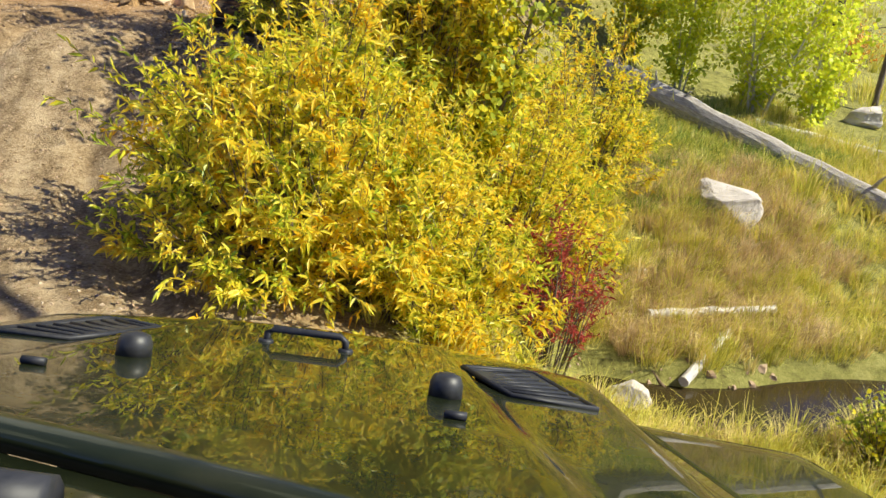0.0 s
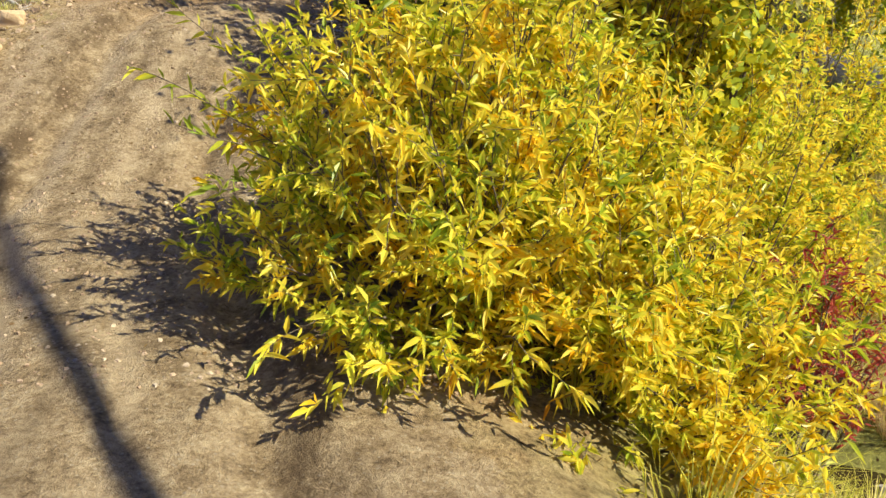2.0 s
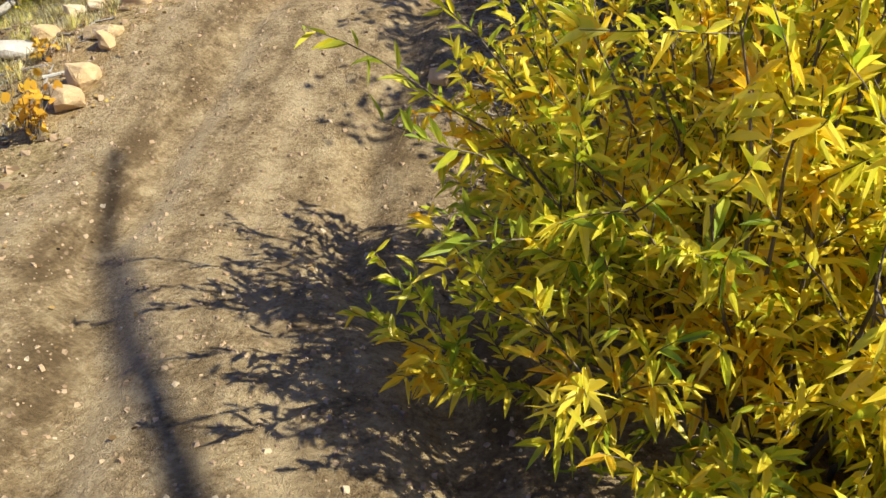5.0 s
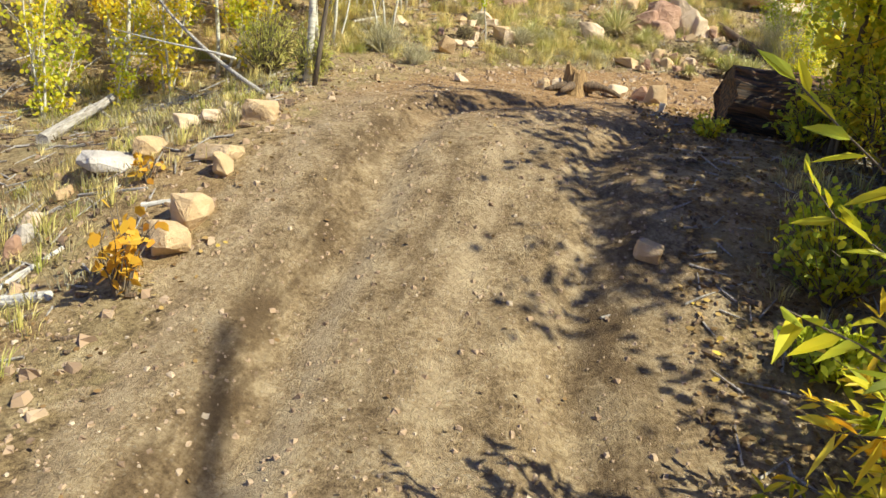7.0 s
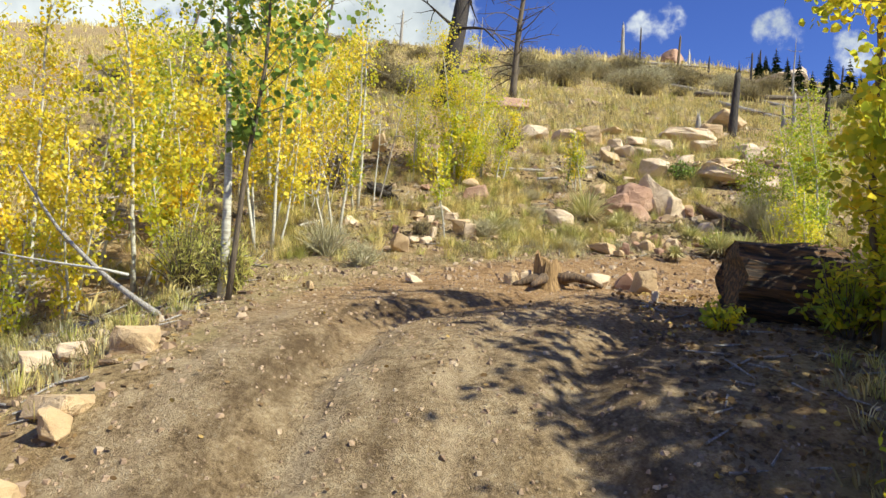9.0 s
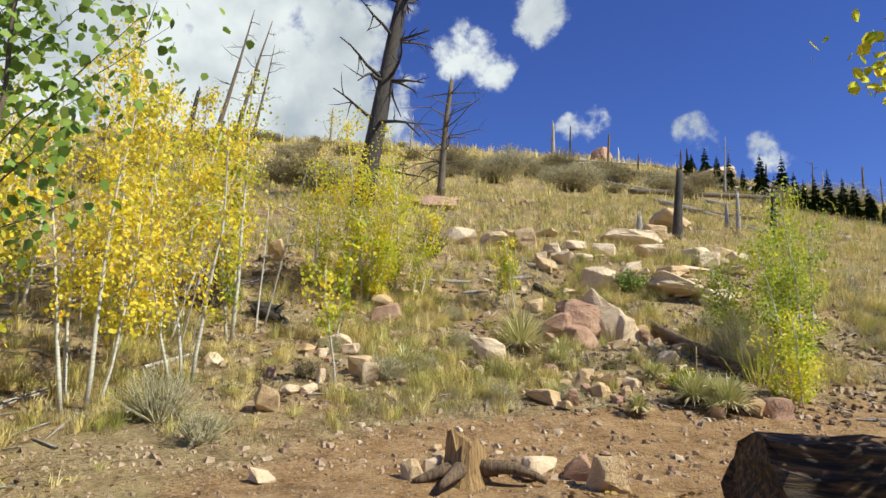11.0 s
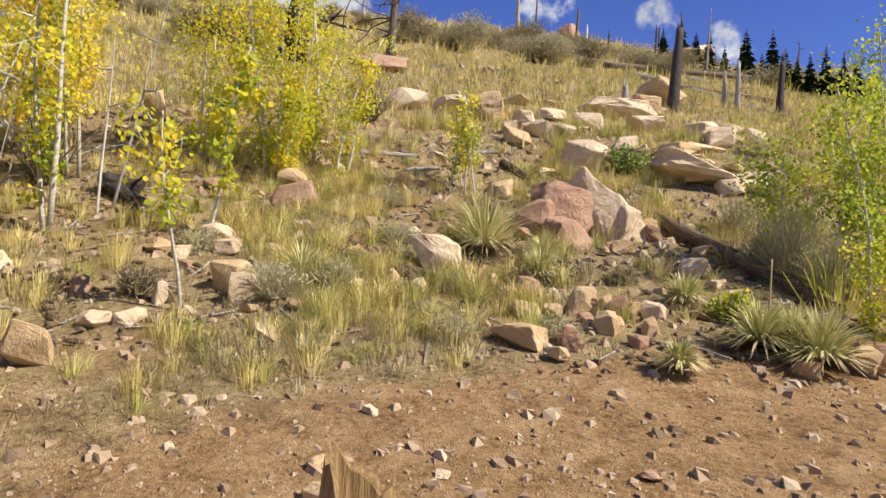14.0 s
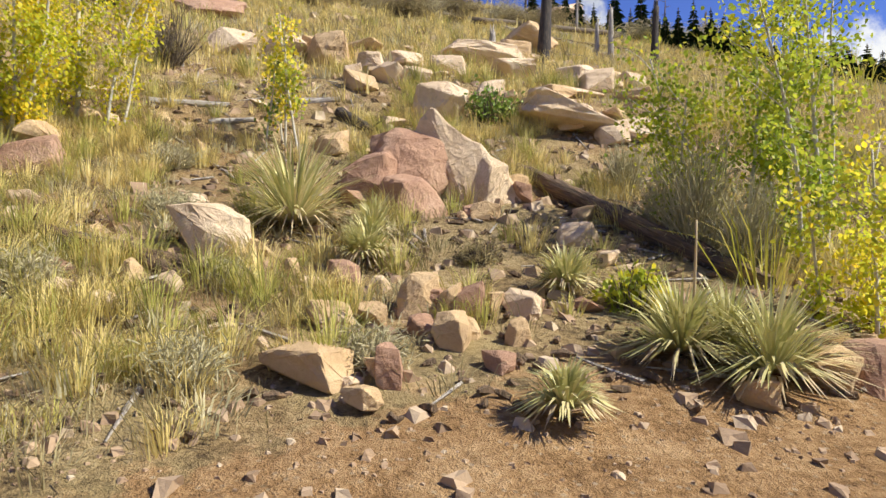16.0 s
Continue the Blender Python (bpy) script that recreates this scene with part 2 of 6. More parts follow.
BARK_ASPEN = bark_mat("aspen_bark", ((0.28, (0.06, 0.05, 0.04)), (0.4, (0.42, 0.38, 0.29)), (0.72, (0.66, 0.63, 0.52))), (1.5, 1.5, 9), 0.7, 0.3)
BARK_BROWN = bark_mat("brown_bark", ((0.3, (0.07, 0.05, 0.035)), (0.7, (0.22, 0.17, 0.11))))
BARK_CHAR = bark_mat("charred_wood", ((0.3, (0.012, 0.01, 0.009)), (0.52, (0.045, 0.034, 0.026)), (0.75, (0.14, 0.095, 0.06))), (9, 9, 1.0), 0.75, 1.0)
BURNT_LOG = bark_mat("burnt_log", ((0.32, (0.008, 0.006, 0.005)), (0.46, (0.04, 0.025, 0.015)), (0.58, (0.15, 0.075, 0.028)), (0.72, (0.3, 0.16, 0.06))), (5, 5, 0.4), 0.85, 1.0, 5)
WOOD_GREY = bark_mat("weathered_wood", ((0.3, (0.16, 0.13, 0.1)), (0.5, (0.36, 0.32, 0.27)), (0.72, (0.56, 0.52, 0.46))), (10, 10, 0.9))
WOOD_WHITE = bark_mat("bleached_wood", ((0.25, (0.4, 0.36, 0.3)), (0.6, (0.7, 0.66, 0.58)), (0.8, (0.78, 0.75, 0.68))), (9, 9, 0.9))
WOOD_BROWN = bark_mat("rotten_wood", ((0.3, (0.05, 0.035, 0.02)), (0.5, (0.15, 0.1, 0.06)), (0.75, (0.33, 0.2, 0.1))), (9, 9, 0.8), 0.9, 1.0)
WOOD_ORANGE = bark_mat("stump_wood", ((0.3, (0.12, 0.07, 0.03)), (0.55, (0.36, 0.22, 0.09)), (0.75, (0.5, 0.34, 0.17))), (9, 9, 0.8), 0.9, 1.0)

# ground: dirt of the track, stony reddish slope soil with litter, green creek bank
k = Mat("ground")
at = k.add("ShaderNodeAttribute", attribute_name="cover")
sep = k.add("ShaderNodeSeparateColor")
k.link(at.outputs["Color"], sep.inputs[0])
big, mid_n, fine, speck = k.noise(0.6, 4, 0.6), k.noise(4.5, 6, 0.65), k.noise(30, 6, 0.72), k.noise(120, 3, 0.6)
dirt = k.ramp(k.math("ADD", k.math("MULTIPLY", mid_n, 0.5), k.math("MULTIPLY", fine, 0.5)),
              ((0.36, (0.1, 0.066, 0.034)), (0.47, (0.28, 0.195, 0.105)), (0.6, (0.48, 0.365, 0.215))))
red = k.ramp(k.math("ADD", k.math("MULTIPLY", mid_n, 0.5), k.math("MULTIPLY", fine, 0.5)),
             ((0.36, (0.13, 0.07, 0.03)), (0.48, (0.34, 0.2, 0.09)), (0.62, (0.52, 0.345, 0.18))))
dirt = k.mix(sep.outputs[1], dirt, red)
pebble = k.add("ShaderNodeTexVoronoi", feature="F1")
pebble.inputs["Scale"].default_value = 26
k.link(k.co, pebble.inputs["Vector"])
dirt = k.mix(k.span(pebble.outputs["Distance"], 0.26, 0.14, 0, 0.45), dirt, k.mix(pebble.outputs["Color"], (0.24, 0.18, 0.11), (0.58, 0.5, 0.36)))
broken = k.noise(3.0, 7, 0.7, stretch=(1.6, 0.5, 1))
# rut shade painted as dark streaks with darker soil, beside random damp patches
wheel = k.math("MULTIPLY", k.span(at.outputs["Alpha"], 0.55, 0.95), k.span(broken, 0.36, 0.58))
damp_and_rut_shade = k.math("MAXIMUM", k.span(k.noise(1.1, 5, 0.6, distortion=0.8), 0.54, 0.7, 0, 0.5), k.math("MULTIPLY", wheel, 0.92))
dirt = k.mix(damp_and_rut_shade, dirt, k.mix(fine, (0.05, 0.032, 0.016), (0.2, 0.132, 0.07)))
crown_ = k.math("MULTIPLY", k.span(at.outputs["Alpha"], 0.45, 0.1), k.span(broken, 0.35, 0.6))
dirt = k.mix(k.math("MULTIPLY", crown_, 0.6), dirt, k.mix(fine, (0.36, 0.26, 0.15), (0.6, 0.47, 0.3)))
litter = k.ramp(k.math("ADD", k.math("MULTIPLY", mid_n, 0.45), k.math("MULTIPLY", fine, 0.55)),
                ((0.36, (0.075, 0.05, 0.028)), (0.46, (0.26, 0.185, 0.09)), (0.56, (0.42, 0.315, 0.16)), (0.68, (0.6, 0.47, 0.28))))
litter = k.mix(k.span(big, 0.45, 0.62, 0, 0.55), litter, red)
litter = k.mix(k.span(k.noise(1.7, 5, 0.6), 0.5, 0.66, 0, 0.35), litter, (0.46, 0.37, 0.17))
bank = k.ramp(k.math("ADD", k.math("MULTIPLY", mid_n, 0.6), k.math("MULTIPLY", fine, 0.4)),
              ((0.35, (0.11, 0.09, 0.03)), (0.5, (0.25, 0.24, 0.065)), (0.66, (0.4, 0.36, 0.12))))
ground_col = k.mix(sep.outputs[2], litter, bank)
edge = k.math("ADD", sep.outputs[0], k.span(mid_n, 0.3, 0.7, -0.25, 0.25))
ground_col = k.mix(k.span(edge, 0.35, 0.65), ground_col, dirt)
k.color(ground_col).set(Roughness=0.95)
k.b.inputs["Specular IOR Level"].default_value = 0.15
GROUND = k.bump(k.math("ADD", k.math("ADD", k.math("MULTIPLY", mid_n, 1.5), fine), k.math("MULTIPLY", speck, 0.4)), 0.8, 0.042).m

import functools

# ---------- shape of the land ----------
K = 1.3


def S(v):
    v = np.clip(v, 0, 1)
    return v * v * (3 - 2 * v)


PROFILE = ((-400, 9), (-40, 4.5), (-8, 1.0), (-3, 0.6), (0, 0.3), (1.5, -0.05), (3, -0.32), (5, -0.38), (6.6, -0.18), (7.3, 0.12), (8.0, 0.56), (8.7, 0.86), (9.6, 1.02), (11, 1.26), (12.5, 1.66), (13.6, 2.03), (14.6, 2.38), (16, 3.22), (17.6, 3.95), (23, 6.1), (31, 9.1), (60, 20.6), (75, 25.8), (95, 29), (125, 27), (400, 10))
def height(x, y):
    """Smooth height of the land, in metres."""
    x, y = np.asarray(x, float) / K, np.asarray(y, float) / K
    py, pz = np.array(PROFILE).T
    z = sum(np.interp(y + d, py, pz) for d in (-0.5, -0.25, 0, 0.25, 0.5)) / 5
    hill = S((y - 9) / 12)
    z = z - hill * 0.045 * np.clip(x + 1, -40, 60) - hill * 0.11 * np.clip(x - 10, 0, 80)
    z = z - 1.5 * S((x - 0.1) / 3.6) * S((11.2 + 1.1 * np.clip(x - 1.5, 0, 30) - y) / 5.0)
    z = z - 0.6 * S((-2.9 - x) / 2.2) * S((13 - y) / 3.5)
    return z * K


TRACK = ((0.3, -9), (0.2, -4), (0, 0), (-0.6, 3.6), (-1.5, 6), (-2.15, 8), (-2.3, 10), (-2.0, 11.8), (-0.9, 13.4), (1.2, 14.2), (4, 15.2), (9, 17.5), (16, 20))


def to_track(x, y):
    """Distance from the track's middle and the side on which a place lies."""
    best = np.full(np.shape(x), 1e9)
    side = np.zeros(np.shape(x))
    for (ax, ay), (bx, by) in zip(TRACK[:-1], TRACK[1:]):
        dx, dy = bx - ax, by - ay
        s = np.clip(((x - ax) * dx + (y - ay) * dy) / (dx * dx + dy * dy), 0, 1)
        ex, ey = x - ax - s * dx, y - ay - s * dy
        far = np.hypot(ex, ey)
        side = np.where(far < best, np.sign(ex * dy - ey * dx), side)
        best = np.minimum(best, far)
    return best, side


@functools.lru_cache(None)
def waves(seed):
    r = np.random.RandomState(seed)
    out = []
    for n in range(9):
        a, p = r.uniform(0, 6.283), r.uniform(0, 6.283)
        out.append((math.cos(a), math.sin(a), 0.9 * 1.55**n, p, 1.42**-n))
    return out


def rough(x, y, seed=0):
    """Cheap lumpy relief from sums of sines."""
    z = 0
    for ca, sa, w, p, k in waves(seed):
        z = z + np.sin((x * ca + y * sa) * w + p + 1.3 * np.sin((y * ca - x * sa) * w * 0.6 + 2 * p)) * k
    return z * 0.33


def land(x, y):
    x, y = np.asarray(x, float), np.asarray(y, float)
    far, side = to_track(x, y)
    on = S((2.0 - far) / 0.9)
    z = height(x, y) + rough(x, y) * (0.05 + 0.07 * S((y - 15) / 8)) * (1 - 0.75 * on)
    near = S((14.8 - y) / 3)
    sway = 0.08 * np.sin(y * 1.7) + 0.04 * np.sin(y * 4.1 + 1)
    ruts = np.exp(-(((far * side + sway - 0.75) / 0.16) ** 2)) * 0.15 + np.exp(-(((far * side + sway + 0.7) / 0.18) ** 2)) * 0.19 + np.exp(-(((far * side + sway - 0.12) / 0.07) ** 2)) * 0.05 - np.exp(-(((far * side + sway) / 0.22) ** 2)) * 0.04 - np.exp(-(((far * side + sway + 1.15) / 0.2) ** 2)) * 0.05
    off = (y - 7.1) + 0.22 * (x - 5.2) + 0.25 * np.sin(x * 1.3)
    z = z - 0.3 * np.exp(-((off / 0.65) ** 4)) * S((x - 3.6) / 1.0)
    z = z - 0.7 * ruts * on * near + rough(x * 3, y * 3, 5) * 0.012
    return z


def zat(x, y):
    return float(land(np.array([x]), np.array([y]))[0])


def spread(lo, hi, step, reach, grow=1.13):
    mid = list(np.arange(lo, hi + step / 2, step))
    d, right = step, []
    p = hi
    while p < reach:
        d *= grow
        p += d
        right.append(p)
    d, left = step, []
    p = lo
    while p > -reach:
        d *= grow
        p -= d
        left.append(p)
    return np.array(left[::-1] + mid + right)


def mesh_from(name, verts, faces, material=None, smooth=False):
    me = bpy.data.meshes.new(name)
    me.from_pydata([tuple(v) for v in verts] if not isinstance(verts, np.ndarray) else verts.tolist(), [], faces if isinstance(faces, list) else faces.tolist())
    if material:
        me.materials.append(material)
    if smooth:
        me.polygons.foreach_set("use_smooth", [True] * len(me.polygons))
    me.update()
    return me


gx, gy = spread(-8, 10, 0.085, 1500), spread(-2, 27, 0.085, 1500)
GX, GY = np.meshgrid(gx, gy)
GZ = land(GX, GY)
nx, ny = len(gx), len(gy)
idx = np.arange(nx * ny).reshape(ny, nx)
quads = np.stack([idx[:-1, :-1], idx[:-1, 1:], idx[1:, 1:], idx[1:, :-1]], -1).reshape(-1, 4)
me = mesh_from("ground", np.stack([GX.ravel(), GY.ravel(), GZ.ravel()], 1), quads, GROUND, True)
far, side = to_track(GX, GY)
cover = np.zeros((ny, nx, 4))
wide = 1.55 + 0.5 * S((GY - 11) / 3) * S((4 - GX) / 3)
cover[..., 0] = S((wide + 0.35 - far) / 0.7) * S((5.0 - GX) / 2.5)
cover[..., 1] = S((GY - 10.8) / 3.2)
cover[..., 2] = S((GX - 0.6) / 1.6) * S((12.5 + 1.2 * np.clip(GX - 2, 0, 60) - GY) / 3)
off = far * side + 0.08 * np.sin(GY * 1.7) + 0.04 * np.sin(GY * 4.1 + 1) + 0.05 * rough(GX * 0.7, GY * 0.7, 3)
# streaks hold painted rut shade and darker soil; ridges are coloured paler
streak = np.exp(-(((off + 0.92) / 0.17) ** 2)) + 0.8 * np.exp(-(((off - 0.95) / 0.25) ** 2)) + 0.6 * np.exp(-(((off + 0.22) / 0.09) ** 2)) + 0.5 * np.exp(-(((off - 0.36) / 0.08) ** 2))
ridge = np.exp(-(((off + 0.55) / 0.1) ** 2)) + 0.8 * np.exp(-(((off - 0.08) / 0.1) ** 2)) + 0.7 * np.exp(-(((off - 0.6) / 0.09) ** 2)) + 0.6 * np.exp(-(((off + 1.3) / 0.15) ** 2))
cover[..., 3] = 0.5 + 0.5 * np.clip(streak - ridge, -1, 1) * S((GY - 3) / 2) * S((14.2 - GY) / 2)
col = me.color_attributes.new("cover", "FLOAT_COLOR", "POINT")
col.data.foreach_set("color", cover.ravel())
tagged(new("ground", me), "dry stony hillside with a rutted dirt track and a grassy creek bank", "ground", kind="structure")


def part(name, me, parent, label=""):
    ob = new(name, me)
    ob.parent = parent
    if label:
        tagged(ob, label)
    return ob


def thing(name, x, y, z, label, category, group="", kind="", turn=0.0):
    ob = new(name)
    ob.empty_display_size = 0.2
    ob.matrix_basis = pose(x, y, z, 0, 0, turn)
    return tagged(ob, label, category, group, kind)

# ---------- builders ----------
# leaves turn their faces towards the light
FACING = (0.45, -0.3, 0.75)


class Soup:
    """Collects vertices and faces of one mesh."""

    def __init__(self):
        self.v, self.f, self.n = [], [], 0

    def put(self, verts, faces):
        verts = np.asarray(verts, float)
        self.v.append(verts)
        self.f.extend((np.asarray(faces) + self.n).tolist() if isinstance(faces, np.ndarray) else [[i + self.n for i in f] for f in faces])
        self.n += len(verts)

    def tube(self, path, radii, sides=6, cap=True):
        path = np.asarray(path, float)
        m = len(path)
        radii = np.broadcast_to(np.asarray(radii, float), (m,))
        d = np.empty_like(path)
        d[1:-1], d[0], d[-1] = path[2:] - path[:-2], path[1] - path[0], path[-1] - path[-2]
        d /= np.sqrt((d * d).sum(1))[:, None] + 1e-9
        ref = np.where(np.abs(d[:, 2:]) < 0.9, (0.31, 0.22, 0.93), (1.0, 0.2, 0.0))
        a = d[:, (1, 2, 0)] * ref[:, (2, 0, 1)] - d[:, (2, 0, 1)] * ref[:, (1, 2, 0)]
        a /= np.sqrt((a * a).sum(1))[:, None]
        b = d[:, (1, 2, 0)] * a[:, (2, 0, 1)] - d[:, (2, 0, 1)] * a[:, (1, 2, 0)]
        t = np.arange(sides) * 2 * np.pi / sides
        rings = path[:, None] + radii[:, None, None] * (np.cos(t)[None, :, None] * a[:, None] + np.sin(t)[None, :, None] * b[:, None])
        faces = []
        for i in range(m - 1):
            for j in range(sides):
                k2 = (j + 1) % sides
                faces.append([i * sides + j, i * sides + k2, (i + 1) * sides + k2, (i + 1) * sides + j])
        if cap:
            faces += [list(range(sides))[::-1], [(m - 1) * sides + j for j in range(sides)]]
        self.put(rings.reshape(-1, 3), faces)

    def leaves(self, at, along, length, width, rng, round_=False, fold=0.25, droop=0.15):
        at, along = np.asarray(at, float), np.asarray(along, float)
        m = len(at)
        if not m:
            return
        along = along / (np.linalg.norm(along, axis=1, keepdims=True) + 1e-9)
        side = np.cross(along, rng.normal(size=(m, 3)) * 0.75 + np.array(FACING))
        side /= np.linalg.norm(side, axis=1, keepdims=True) + 1e-9
        nor = np.cross(side, along)
        L, W = np.broadcast_to(length, (m,))[:, None], np.broadcast_to(width, (m,))[:, None]
        tip = at + along * L - np.array([0, 0, 1]) * L * droop
        if round_:
            a = at + along * L * 0.3
            c = at + along * L * 0.75
            v = np.stack([at, a + side * W * 0.48, c + side * W * 0.4, tip, c - side * W * 0.4, a - side * W * 0.48], 1)
            f = (np.arange(m)[:, None] * 6 + np.arange(6)).tolist()
        else:
            low = at + along * L * 0.3 + nor * W * fold
            high = at + along * L * 0.68 + nor * W * fold * 0.5 - np.array([0, 0, 1]) * L * droop * 0.35
            v = np.stack([at, low + side * W * 0.5, high + side * W * 0.36, tip, high - side * W * 0.36, low - side * W * 0.5], 1)
            b = np.arange(m)[:, None] * 6
            f = np.concatenate([b + [0, 1, 2, 3], b + [0, 3, 4, 5]]).tolist()
        n = v.shape[1]
        self.v.append(v.reshape(-1, 3))
        self.f.extend([[i + self.n for i in q] for q in f])
        self.n += m * n

    def mesh(self, name, material, smooth=False):
        return mesh_from(name, np.concatenate(self.v), self.f, material, smooth)


def bent(start, way, length, rng, steps=6, wander=0.12, lift=0.0):
    """A wandering line of points."""
    p, d = np.array(start, float), np.array(way, float)
    d /= np.linalg.norm(d)
    out = [p.copy()]
    for _ in range(steps):
        d = d + rng.normal(size=3) * wander + np.array([0, 0, lift])
        d /= np.linalg.norm(d)
        p = p + d * length / steps
        out.append(p.copy())
    return np.array(out)


def rock_mesh(name, size, seed, material, cuts=7, detail=3, flat=0.0):
    """A broken, blocky stone: the hull of scattered corners, its faces split, layered and roughened."""
    rng = np.random.RandomState(seed)
    n = 9 + cuts
    box = np.array([(i, j, k) for i in (-1, 1) for j in (-1, 1) for k in (-1, 1)])[rng.permutation(8)[:4]] * rng.uniform(0.6, 0.9, (4, 3))
    p = rng.normal(size=(n, 3))
    p = p / (np.abs(p) ** 2.7).sum(1)[:, None] ** (1 / 2.7) * rng.uniform(0.86, 1.0, (n, 1))
    p = np.concatenate([box, p])
    p[:, :2] *= 1.0 - 0.2 * np.clip(p[:, 2:], 0, 1) * (1 - flat)
    p[:, 2] += p[:, 0] * rng.uniform(-0.35, 0.35) + p[:, 1] * rng.uniform(-0.3, 0.3)
    bm = bmesh.new()
    for q in p:
        bm.verts.new(q)
    bmesh.ops.convex_hull(bm, input=bm.verts[:])
    bmesh.ops.delete(bm, geom=[v for v in bm.verts if not v.link_faces], context="VERTS")
    bmesh.ops.bevel(bm, geom=bm.edges[:], offset=0.035, segments=1, affect="EDGES")
    bmesh.ops.triangulate(bm, faces=bm.faces[:])
    bmesh.ops.subdivide_edges(bm, edges=[e for e in bm.edges if e.calc_length() > 0.3], cuts=2, use_grid_fill=True)
    if max(size) > 0.45:
        bmesh.ops.triangulate(bm, faces=bm.faces[:])
        bmesh.ops.subdivide_edges(bm, edges=[e for e in bm.edges if e.calc_length() > 0.16], cuts=1, use_grid_fill=True)
    co = np.array([v.co for v in bm.verts])
    ph = rng.uniform(0, 6, 12)
    lump = np.sin(co[:, 0] * 4.1 + ph[0]) * np.sin(co[:, 1] * 3.7 + ph[1]) + 0.6 * np.sin(co[:, 2] * 7 + ph[2] + co[:, 0] * 4)
    lump += 0.5 * np.sin(co[:, 0] * 11 + ph[3] + 2 * co[:, 2]) * np.sin(co[:, 1] * 12 + ph[4]) + 0.4 * np.sin(co[:, 2] * 17 + ph[5] + 3 * co[:, 1])
    bed = np.tanh(5 * np.sin(co[:, 2] * rng.uniform(3.5, 6) + ph[6] + 0.8 * co[:, 0] * ph[7] / 6 + 0.5 * co[:, 1]))
    co = co * (1 + 0.013 * lump + 0.009 * rng.normal(size=len(co)))[:, None]
    co[:, :2] *= (1 + 0.03 * bed)[:, None]
    span = co.max(0) - co.min(0)
    co = co / span * np.array(size)
    co[:, 2] -= co[:, 2].min() + size[2] * 0.25
    for v, c in zip(bm.verts, co):
        v.co = c
    me = bpy.data.meshes.new(name)
    bm.to_mesh(me)
    bm.free()
    me.materials.append(material)
    return me


def rock(x, y, w, h, material, label, deep=0.8, seed=None, turn=None, flat=0.0, detail=3, lean=(0, 0), lift=0.0, group="hillside rocks", cuts=7):
    seed = int(abs(x * 731 + y * 377)) if seed is None else seed
    me = rock_mesh("rock", (w, w * deep, h * 1.3), seed, material, detail=detail, flat=flat, cuts=cuts)
    ob = new("rock", me)
    turn = (seed * 47) % 360 if turn is None else turn
    ob.matrix_basis = pose(x, y, zat(x, y) + lift, lean[0], lean[1], turn)
    return tagged(ob, label, "rock", group)


def blade_tuft(soup, x, y, z, n, tall, wide, spread_, rng, width=0.006):
    """Grass blades bending out of one foot."""
    a = rng.uniform(0, 6.283, n)
    out = rng.uniform(0.1, 1.0, n) * spread_
    d = np.stack([np.cos(a), np.sin(a), 0 * a], 1)
    foot = np.array([x, y, z - 0.02]) + d * (rng.uniform(0, 1, n) * wide)[:, None]
    hgt = tall * rng.uniform(0.45, 1.0, n)
    mid = foot + d * (out * hgt * 0.35)[:, None] + np.array([0, 0, 1]) * (hgt * 0.6)[:, None]
    tip = foot + d * (out * hgt)[:, None] + np.array([0, 0, 1]) * (hgt * (1 - 0.25 * out))[:, None]
    s = np.stack([-np.sin(a + 0.6), np.cos(a + 0.6), 0 * a], 1) * width
    v = np.stack([foot - s, foot + s, mid + s * 0.8, mid - s * 0.8, tip], 1).reshape(-1, 3)
    b = np.arange(n)[:, None] * 5
    soup.v.append(v)
    base = soup.n
    soup.f.extend((np.concatenate([b + [0, 1, 2], b + [0, 2, 3], b + [3, 2, 4]]) + base).tolist())
    soup.n += n * 5


